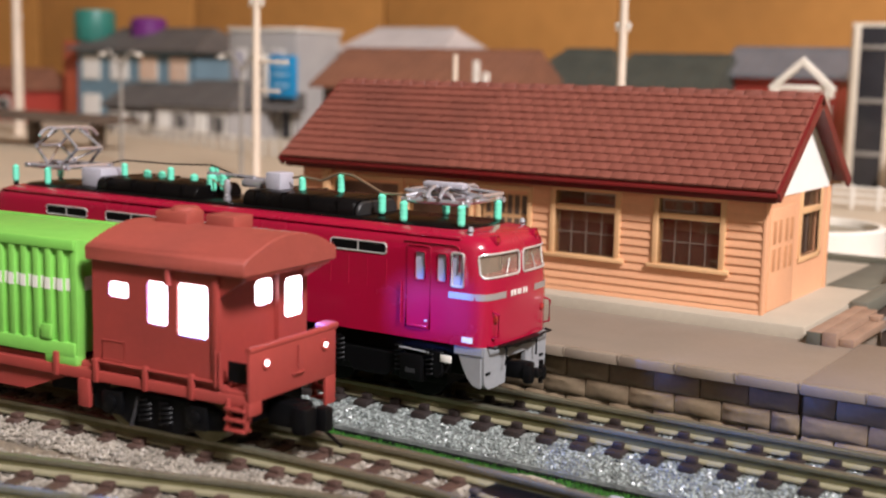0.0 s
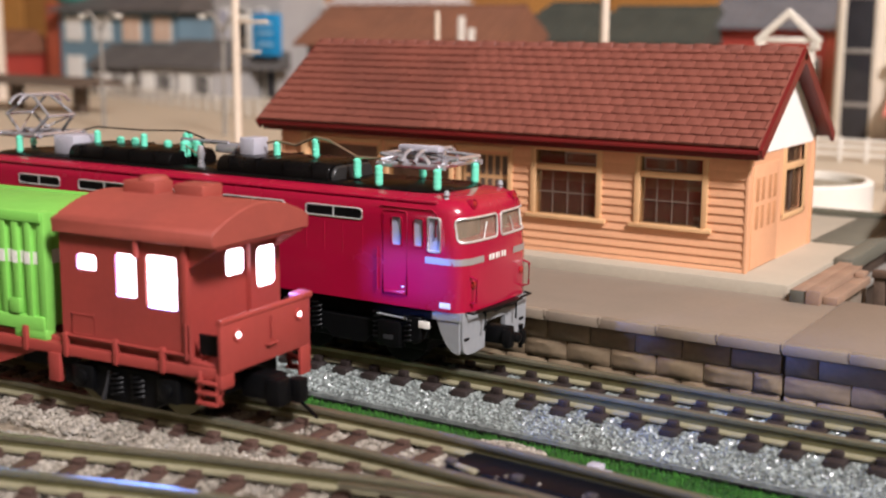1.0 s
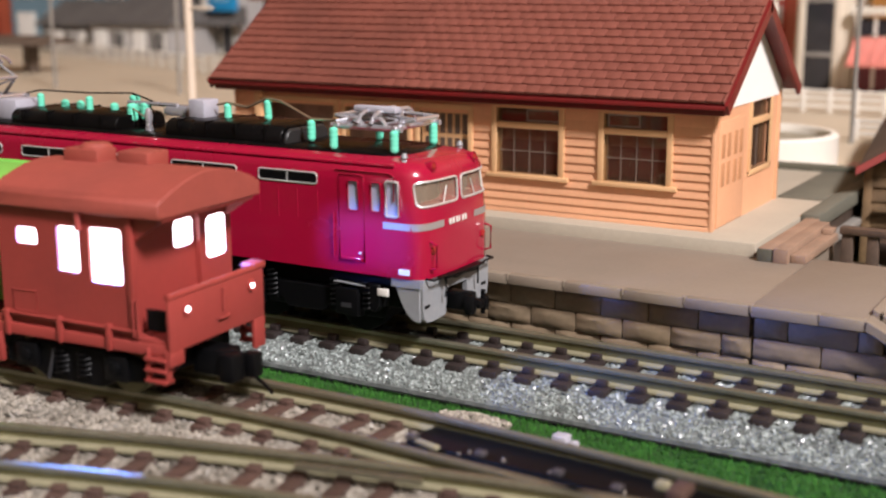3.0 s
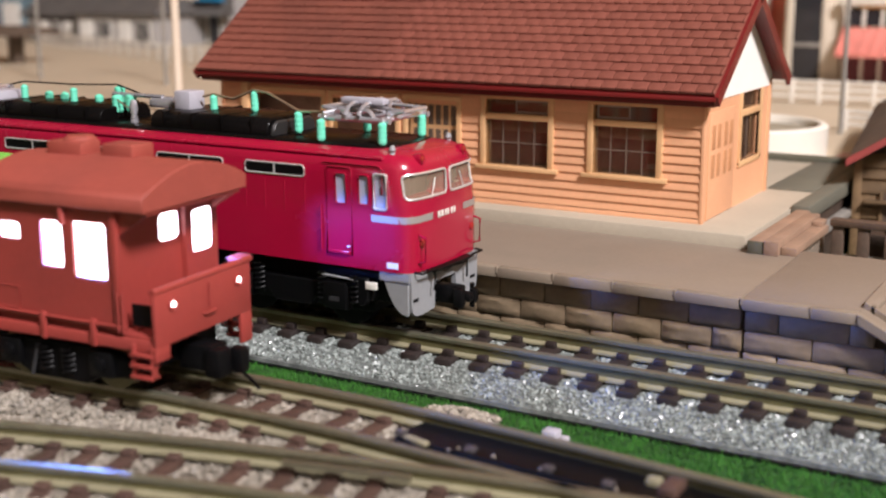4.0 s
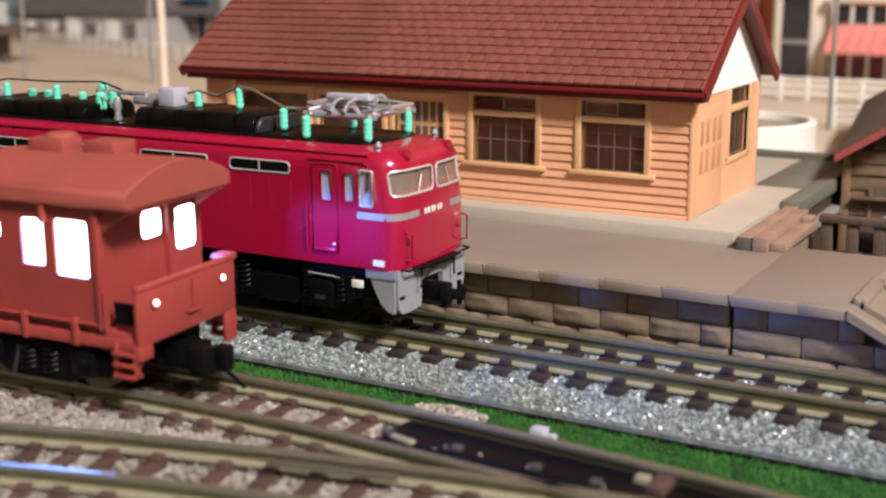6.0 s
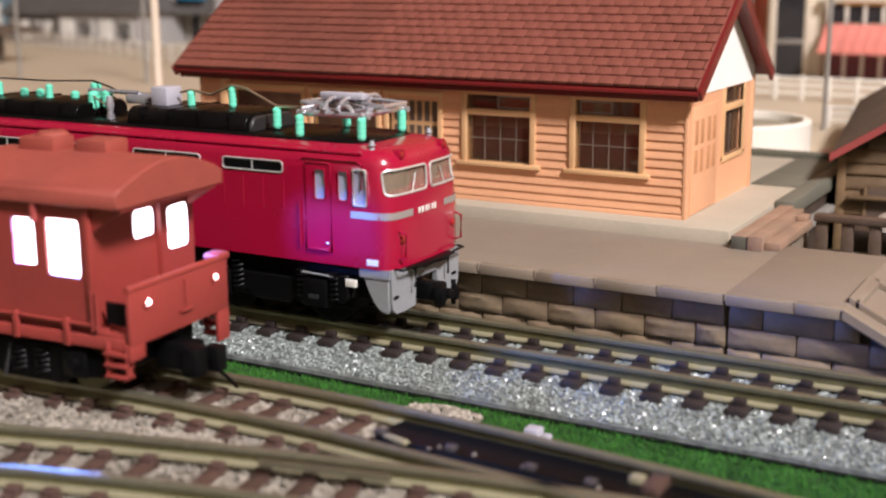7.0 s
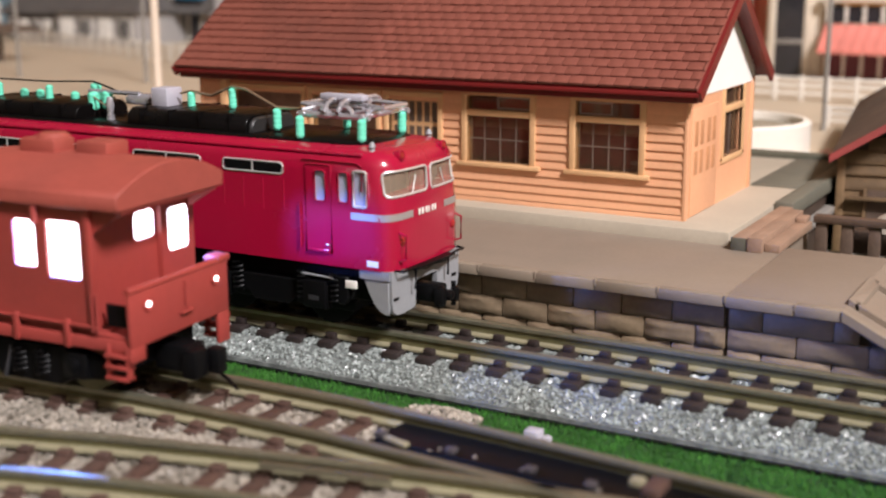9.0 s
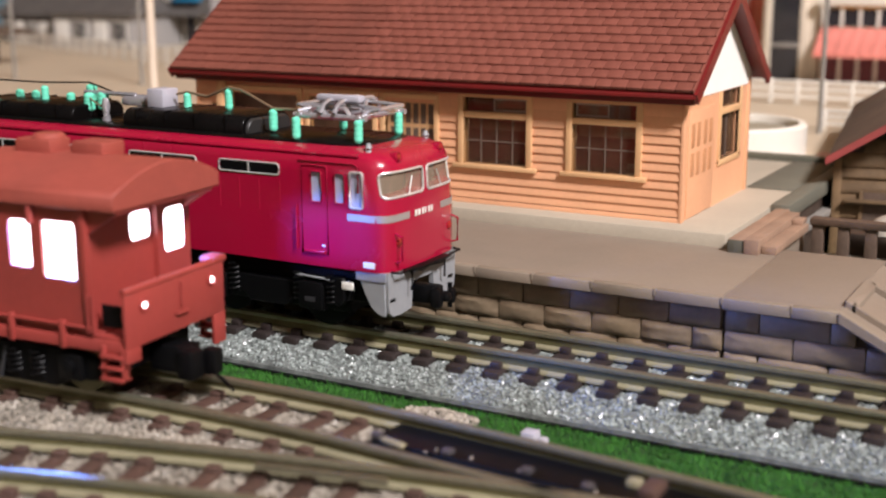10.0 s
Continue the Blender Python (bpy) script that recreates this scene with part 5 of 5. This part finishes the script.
for s in (-1, 1):
    cx = HUT_W / 2
    e = cx + 1.2
    part("roof_panel", prism([(cx + s * e, EAVE_Z), (cx + s * e, EAVE_Z + 0.9), (cx, RIDGE_Z + 0.9), (cx, RIDGE_Z)], "y", -6.0, HUT_D + 6.0, None, 0.1), HUTR, hut, "grey-brown roof panel")
    part("verge_board", prism([(cx + s * (e + 0.2), EAVE_Z - 0.5), (cx + s * (e + 0.2), EAVE_Z + 1.0), (cx, RIDGE_Z + 1.1), (cx, RIDGE_Z - 0.4)], "y", -6.4, -5.9, None, 0.08), VERGE, hut, "faded red verge board")

# ---- poles ----
def mast(label, x, y, z0, z1, r0, r1, material, arms=(), category="pole"):
    th = thing("line_pole", label, category, (x, y, 0), 0, "line poles")
    part("shaft", turned([(r0 * 1.3, z0), (r0 * 1.3, z0 + 0.8), (r0, z0 + 0.9), (r1, z1), (r1 * 0.4, z1 + 0.3)], 14), material, th)
    for zz, half in arms:
        part("arm", box(-half, half, -0.5, 0.5, zz - 0.4, zz + 0.4, 0.1), material, th)
        for s in (-1, 1):
            part("insulator", turned([(0.4, 0), (0.7, 0.4), (0.7, 1.2), (0.3, 1.6)], 10, None, Matrix.Translation((s * half * 0.8, 0, zz + 0.4))), FENCEW, th)
    return th


m1 = mast("cream concrete line pole with side bracket", -163, 130, 11.9, 108, 1.25, 0.95, POLEC, ((70, 2.6),))
part("bracket", box(-0.2, 12, -0.4, 0.4, 53.4, 54.4, 0.1), POLEC, m1)
part("bracket", box(-0.2, 9, -0.4, 0.4, 45.0, 45.8, 0.1), POLEC, m1)
mast("cream line pole with insulators", -55.5, 150, 11.9, 100, 1.2, 1.0, POLEC, ((64, 2.0),))
mast("short cream post behind the roof", -113, 160, 11.9, 57, 0.8, 0.7, POLEC)
mast("tall cream line pole far behind", -482, 300, 11.9, 110, 2.8, 2.2, POLEC, ((74, 4.0),))
mast("slim grey pole on the plaza", 9.6, 184, 11.9, 110, 0.6, 0.5, POLEG)
for x, y in ((-295, 200), (-236, 205)):
    th = mast("slim grey street lamp with curved arm", x, y, 11.9, 52, 0.75, 0.6, POLEG, (), "street lamp")
    for s in (-1, 1):
        part("lamp_arm", wire([(0, 0, 50), (s * 2.5, 0, 54), (s * 6.5, 0, 57), (s * 10, 0, 56)], 0.7), POLEG, th)
        part("lamp_head", turned([(0.4, 0), (1.9, -0.6), (1.6, -1.4), (0.3, -1.6)], 12, None, Matrix.Translation((s * 10, 0, 56.5))), FENCEW, th)

# ---- far platform canopy ----
canopy = thing("platform_canopy", "dark brown platform canopy on square posts", "canopy")
CANOPY = mat("dark_brown_canopy_plastic", (0.10, 0.07, 0.05), 0.6, var=0.12, s1=60)
part("roof", prism([(238, 24.5), (238, 26.0), (252, 28.5), (266, 26.0), (266, 24.5)], "x", -640, -352, None, 0.3), CANOPY, canopy, "dark brown canopy roof")
for k in range(7):
    x = -366 - 44 * k
    part("post", box(x - 2.6, x + 2.6, 249, 254, 11.9, 25.0, 0.3), CANOPY, canopy)


# ---- town houses ----
def house(label, x0, x1, y0, depth, z1, zr, wall_m, roof_m, hip=0.0, rows=(), trim=None, glass_m=None, over=3.0, z0=11.9, along="x"):
    """A house whose front faces the camera; rows: storeys of windows as (z0, z1, count, curtain material)."""
    th = thing("town_house", label, "house", ((x0 + x1) / 2, y0, 0), 0, "town houses behind the plaza")
    w = (x1 - x0) / 2
    part("wall", box(-w, w, 0, depth, z0, z1), wall_m, th)
    ym = depth / 2
    bm = bmesh.new()
    e = over
    v = [bm.verts.new(p) for p in ((-w - e, -e, z1 - 0.6), (w + e, -e, z1 - 0.6), (w + e, depth + e, z1 - 0.6), (-w - e, depth + e, z1 - 0.6), (-w - e, -e, z1 + 0.7), (w + e, -e, z1 + 0.7), (w + e, depth + e, z1 + 0.7), (-w - e, depth + e, z1 + 0.7), (-w - e + hip, ym, zr), (w + e - hip, ym, zr))]
    for f in ((3, 2, 1, 0), (0, 1, 5, 4), (1, 2, 6, 5), (2, 3, 7, 6), (3, 0, 4, 7), (4, 5, 9, 8), (6, 7, 8, 9), (5, 6, 9), (7, 4, 8)):
        bm.faces.new([v[k] for k in f])
    rf = part("roof", bm, roof_m, th, "", 20)
    part("ridge", rod((-w - e + hip, ym, zr), (w + e - hip, ym, zr), 0.8), roof_m, rf)
    n_rib = int((w + e) * 2 / 7)
    for k in range(1, n_rib):
        x = -w - e + 7 * k
        top = min(1.0, (x + w + e) / hip, (w + e - x) / hip) if hip else 1.0
        part("roof_batten", rod((x, -e, z1 + 0.8), (x, -e + (ym + e) * top, z1 + 0.8 + (zr - z1 - 0.7) * top), 0.35, None, 5), roof_m, rf)
    for a, b, n, cur in rows:
        for k in range(n):
            cx = -w + 2 * w * (k + 0.5) / n
            hw = min(w / n * 0.55, (b - a) * 0.55)
            win = part("window", box(cx - hw - 0.8, cx + hw + 0.8, -0.7, 0.3, a - 0.8, b + 0.8, 0.1), trim or FENCEW, th)
            part("pane", box(cx - hw, cx + hw, -0.85, -0.68, a, b), cur[k % len(cur)], win)
            part("glazing_bar", box(cx - 0.3, cx + 0.3, -0.98, -0.84, a, b), trim or FENCEW, win)
    return th


BLUEW = mat("pale_blue_wall", (0.15, 0.245, 0.30), 0.6, var=0.08, s1=40)
SLATE = mat("grey_slate_roof", (0.10, 0.092, 0.085), 0.6, var=0.12, s1=60)
DGREEN = mat("dark_grey_green_roof", (0.055, 0.062, 0.05), 0.6, var=0.14, s1=60)
BROWNR = mat("brown_tile_roof", (0.22, 0.095, 0.055), 0.6, var=0.1, s1=60)
WHITEW = mat("grey_white_wall", (0.36, 0.345, 0.33), 0.6, var=0.07, s1=40)
REDW = mat("red_wall", (0.36, 0.045, 0.03), 0.6, var=0.08, s1=40)
CREAMW = mat("cream_wall", (0.68, 0.60, 0.48), 0.6, var=0.07, s1=40)
CURT = mat("white_curtain", (0.75, 0.73, 0.68), 0.6, var=0.04)
PEACH = mat("peach_curtain", (0.70, 0.48, 0.34), 0.6, var=0.04)
DARKG = mat("dark_window_glass", (0.03, 0.03, 0.035), 0.12, var=0.1, bump=0.0)
DKRED = mat("dark_red_shutter", (0.12, 0.02, 0.03), 0.5, var=0.1)
TEAL = mat("teal_tank_plastic", (0.03, 0.19, 0.15), 0.45, var=0.08)
PURPLE = mat("purple_plastic", (0.14, 0.02, 0.16), 0.45, var=0.08)
BLUES = mat("bright_blue_sign", (0.01, 0.25, 0.52), 0.4, var=0.04)
AWN = mat("pink_red_awning", (0.74, 0.25, 0.20), 0.6, var=0.06)

house("pale blue two-storey house with grey hipped roof", -572, -467, 420, 60, 60, 75, BLUEW, SLATE, 16, ((42, 56, 4, (CURT, CURT, PEACH, PEACH)), (17, 31, 4, (CURT, DARKG, CURT, DARKG))), over=6)
house("low grey-roofed house with pale walls", -440, -384, 360, 46, 29, 43, WHITEW, SLATE, 12, ((15, 25, 4, (CURT, DARKG)),))
house("dark timber house with grey roof", -492, -446, 372, 40, 27, 40, DARKWOOD, SLATE, 0, ((14, 23, 5, (DARKG, CURT)),))
house("brown-roofed house with red walls", -800, -606, 400, 50, 33, 47, REDW, BROWNR, 0, ((17, 27, 6, (DARKG,)),))
tower = thing("brick_tower", "red-orange tower block with teal tank on top", "tower", (-583, 425, 0), 0)
part("wall", box(-9, 9, 0, 20, 11.9, 66, 0.4), mat("red_orange_wall", (0.40, 0.09, 0.045), 0.6, var=0.1, s1=40), tower)
part("tank", turned([(13.0, 66), (13.5, 67), (13.5, 84), (12.5, 86.5), (0.5, 87)], 24, None, Matrix.Translation((9, 12, 0))), TEAL, tower, "round teal roof tank")
drum = thing("purple_tank", "small purple tank standing on the grey roof", "tank", (-535, 448, 0))
part("shell", turned([(12, 66), (12, 80), (9, 82), (0.5, 82.5)], 20), PURPLE, drum)

shop = thing("shop_building", "grey-white shop with awning and dark ground floor", "shop", (-396, 400, 0))
part("wall", box(-24, 26, 0, 40, 11.9, 72, 0.3), WHITEW, shop)
part("parapet", box(-25, 27, -1, 41, 72, 74, 0.3), FENCEW, shop)
for k in range(3):
    win = part("window", box(-20 + 14 * k, -11 + 14 * k, -0.6, 0.2, 44, 62, 0.2), FENCEW, shop)
    part("pane", box(-19.2 + 14 * k, -11.8 + 14 * k, -0.8, -0.55, 45, 61), DARKG if k == 1 else LILAC, win)
part("awning", prism([(-12, 27.5), (-12, 29), (0, 38), (0, 27.5)], "x", -26, 33, None, 0.2), SLATE, shop, "grey sloping awning")
part("shop_front", box(-23, 25, -0.7, 0.1, 11.9, 27, 0.1), DARKG, shop, "dark glazed shop front")
for k in range(6):
    part("mullion", box(-23 + 9.3 * k, -21.8 + 9.3 * k, -1.3, -0.6, 11.9, 27, 0.1), FENCEW, shop)
sign = thing("shop_sign", "bright blue hanging shop sign with pale bars", "sign", (-371, 390, 0))
part("board", box(-10, 9, -1.6, 1.6, 35.5, 58.5, 0.5), BLUES, sign)
part("edge_panel", box(-14.5, -10.2, -1.4, 1.4, 35.5, 58.5, 0.3), FENCEW, sign, "white sign edge")
for z in (41, 47, 52):
    part("bar", box(-6, 5, -1.85, -1.55, z, z + 2.0), mat("pale_blue_paint", (0.25, 0.45, 0.62), 0.5), sign)
house("pale grey-roofed house behind the shop", -368, -300, 440, 50, 62, 76, WHITEW, mat("pale_grey_roof", (0.48, 0.44, 0.42), 0.6, var=0.08, s1=60), 10, (), over=4)
dh = house("brown-roofed house with open gable and white posts", -298, -196, 333, 48, 43.5, 62, DARKWOOD, BROWNR, 0, ((18, 32, 5, (DARKG,)),), over=5)
for x, z in ((-205, 57), (-200, 52)):
    solo("white_post", box(x - 1.2, x + 1.2, 322, 324, 11.9, z, 0.2), FENCEW, "white post in front of the brown-roofed house", "post")
house("dark house with grey-green hipped roof", -214, -168, 380, 52, 46, 64, DARKWOOD, DGREEN, 14, ((20, 34, 3, (DARKG,)),), over=4)
house("dark house with long grey-green hipped roof", -166, -118, 376, 52, 46, 62, DARKWOOD, DGREEN, 3, ((20, 34, 3, (DARKG,)),), over=4)
house("red-walled house with grey-blue roof", -119, -68, 398, 46, 53, 66, REDW, mat("grey_blue_roof", (0.15, 0.15, 0.16), 0.55, var=0.1, s1=60), 0, ((24, 40, 4, (DARKG,)),), over=4)
gate = thing("gate_frame", "white open gable frame on two tall posts", "gate", (-23, 200, 0))
for s in (-1, 1):
    part("post", box(s * 6.6 - 0.9, s * 6.6 + 0.9, -1, 0.4, 11.9, 48.5, 0.15), BASIN, gate)
part("tie_beam", box(-7, 7, -0.9, 0.3, 49.2, 50.8, 0.15), BASIN, gate)
for s in (-1, 1):
    part("barge_board", prism([(s * 8.6, 48.4), (0, 56.4), (0, 58.6), (s * 9.4, 50.2)], "y", -1.5, 0.4, None, 0.15), BASIN, gate, "white barge board")
part("eave_foot", box(-8.8, -6.4, -1.4, 0.6, 47.4, 49.6, 0.2), BASIN, gate)
part("eave_foot", box(6.4, 8.8, -1.4, 0.6, 47.4, 49.6, 0.2), BASIN, gate)

tall = thing("tall_building", "tall beige building with dark glazed stair strip", "building", (-34, 336, 0))
part("wall", box(-13, 8, 0, 30, 11.9, 74, 0.3), CREAMW, tall)
part("glass_strip", box(-9.4, 1.8, -0.7, 0.2, 11.9, 72.5, 0.1), DARKG, tall, "dark glazed strip")
for k in range(3):
    part("floor_band", box(-9.4, 1.8, -1.2, -0.6, 24 + 20 * k, 25.6 + 20 * k, 0.1), POLEG, tall)
for x in (-10.8, 2.2):
    part("pilaster", box(x - 1.0, x + 1.4, -1.4, 0.2, 11.9, 73, 0.2), CREAMW, tall)
mall = thing("arcade_building", "cream building with pink-red awning and window rows", "building", (20, 334, 0))
part("wall", box(-24, 60, 0, 50, 11.9, 110, 0.3), CREAMW, mall)
for z0, z1, dark, col in ((12.2, 21.5, DKRED, FENCEW), (32.0, 38.5, DARKG, FENCEW), (50, 60, DARKG, FENCEW), (72, 82, DARKG, FENCEW)):
    part("window_band", box(-44, 59, -0.5, 0.1, z0, z1), dark, mall, "dark window row")
    for k in range(17):
        part("mullion", box(-44.4 + 6.4 * k, -43.3 + 6.4 * k, -1.1, -0.4, z0, z1), col, mall)
part("awning", prism([(-11, 21.5), (-11, 22.6), (0, 31.5), (0, 21.5)], "x", -45, 60, None, 0.1), AWN, mall, "pink-red sloping awning")
for k in range(26):
    part("awning_fold", rod((-44 + 4.1 * k, -11.2, 22.5), (-44 + 4.1 * k, -0.1, 31.6), 0.5, None, 6), AWN, mall)
part("cornice", box(-46, 61, -2.5, 0, 39.5, 42.5, 0.3), BASIN, mall)

# ---- clutter by the turnout ----
solo("point_lever_box", box(24.0, 25.9, -21.2, -19.4, 0.5, 3.0, 0.3, box(26.0, 27.0, -20.8, -19.6, 0.5, 2.4, 0.3)), LILAC, "small grey point lever box on the grass", "box")
sp = []
rr = random.Random(21)
for k in range(260):
    a, d = rr.uniform(0, 6.3), rr.uniform(0, 1) ** 0.7
    sp.append((11.2 + 5.5 * d * math.cos(a), -16.4 + 2.0 * d * math.sin(a), 0.9 + 0.7 * (1 - d)))
heap = thing("ballast_spill", "small spill of pale ballast on the green mat", "gravel")
grains(sp, 0.9, "spilled_stone", STONES_TAN, heap, "spilled pale stones")
solo("red_chip", box(7.2, 8.0, -18.6, -18.0, 0.5, 1.4, 0.2), VERGE, "tiny red plastic chip on the spill", "chip")
LUG = mat("dark_grey_lug_plastic", (0.06, 0.055, 0.06), 0.4, var=0.2)
frog = thing("turnout_guard", "black turnout base with guard rails", "turnout")
ga = [p for p in offset(line_a, 2.4) if 16 < p.x < 80]
part("black_base", swept(ga, [(-3.4, 5.7), (3.9, 5.2), (3.9, 7.0), (3.5, 7.25), (1.5, 7.25), (1.2, 7.3), (-3.0, 7.3), (-3.4, 6.9)]), BLACK, frog, "black plastic base")
rr = random.Random(31)
sp = []
while len(sp) < 20:
    p = rr.choice(ga)
    sp.append((p.x + rr.uniform(-1, 1), p.y + rr.uniform(-3.3, -2.3), 7.3 + rr.uniform(0, 0.2)))
grains(sp, 0.5, "loose_stone", STONES_TAN, frog, "loose pale stones on the black base")
for p in ga[::max(1, len(ga) // 7)]:
    part("base_lug", box(p.x - 0.6, p.x + 0.6, p.y - 2.9, p.y - 1.7, 7.2, 7.8, 0.25), LUG, frog, "dark lug on the base")
part("pale_tongue", box(-1.6, 1.6, -0.45, 0.45, 7.0, 7.55, 0.25, None, Matrix.Translation((19.2, -40.2, 0)) @ Matrix.Rotation(radians(-14), 4, "Z")), RAILFOOT, frog, "pale plastic tongue of the turnout")
part("pale_block", box(43.2, 44.6, -39.2, -37.8, 6.9, 7.9, 0.2), RAILFOOT, frog, "small pale plastic block")
part("dark_block", box(45.0, 46.8, -41.0, -37.6, 6.9, 8.1, 0.2), TIE_RED, frog, "black plastic block")
gc = [p for p in offset(line_b, 2.6) if 10 < p.x < 25]
part("guard_rail", swept(gc, [(-0.22, 7.7), (0.22, 7.7), (0.22, 8.35), (-0.22, 8.35)]), RAIL, frog, "bright guard rail")

# ---- grass between the tracks ----
rr = random.Random(5)
verts, faces = [], []
while len(faces) < 34000:
    x, y = rr.uniform(-40, 75), rr.uniform(-34, -12.5)
    a, hh, w = rr.uniform(0, 6.3), rr.uniform(0.3, 0.75), rr.uniform(0.06, 0.11)
    lx, ly = rr.uniform(-0.35, 0.35), rr.uniform(-0.35, 0.35)
    k = len(verts)
    verts += [((x - w * math.cos(a)) * MM, (y - w * math.sin(a)) * MM, 0.6 * MM), ((x + w * math.cos(a)) * MM, (y + w * math.sin(a)) * MM, 0.6 * MM), ((x + lx) * MM, (y + ly) * MM, (0.6 + hh) * MM)]
    faces.append((k, k + 1, k + 2))
me = bpy.data.meshes.new("flock_grass")
me.from_pydata(verts, [], faces)
me.materials.append(GRASS)
tagged(new("flock_grass", me), "short green flock grass between the tracks", "grass", kind="stuff")

# ---- room round the layout ----
WOOD = mat("honey_brown_wood_panel", (0.52, 0.25, 0.068), 0.45, var=0.1, s1=6, s2=60, bump=0.05, rand=0.06)
ROOMW = mat("warm_plaster", (0.34, 0.29, 0.23), 0.8, var=0.04, s1=3, s2=40)
wall_n = thing("wall_north", "honey brown wood-panelled room wall", "wall", kind="structure")
part("wall_core", box(-1700, 1400, 912, 960, -20.5, 1400), DARKWOOD, wall_n)
for k in range(12):
    x = -1716 + 262 * k
    part("panel", box(x + 2, x + 260, 900, 911.5, -20.5, 1400, 1.5), WOOD, wall_n)
solo("wall_west", box(-1780, -1711, -1000, 899, -20.5, 1400), ROOMW, "plain warm plaster wall", "wall", kind="structure")
solo("wall_east", box(1431, 1500, -1000, 899, -20.5, 1400), ROOMW, "plain warm plaster wall", "wall", kind="structure")
solo("wall_south", box(-1780, 1500, -1070, -1001, -20.5, 1400), ROOMW, "plain warm plaster wall", "wall", kind="structure")
solo("floor", box(-1795, 1500, -1070, 960, -60, -20.6), DARKWOOD, "dark wooden floor", "floor", kind="structure")
solo("ceiling", box(-1795, 1500, -1070, 960, 1400.5, 1460), ROOMW, "plain pale ceiling", "ceiling", kind="structure")
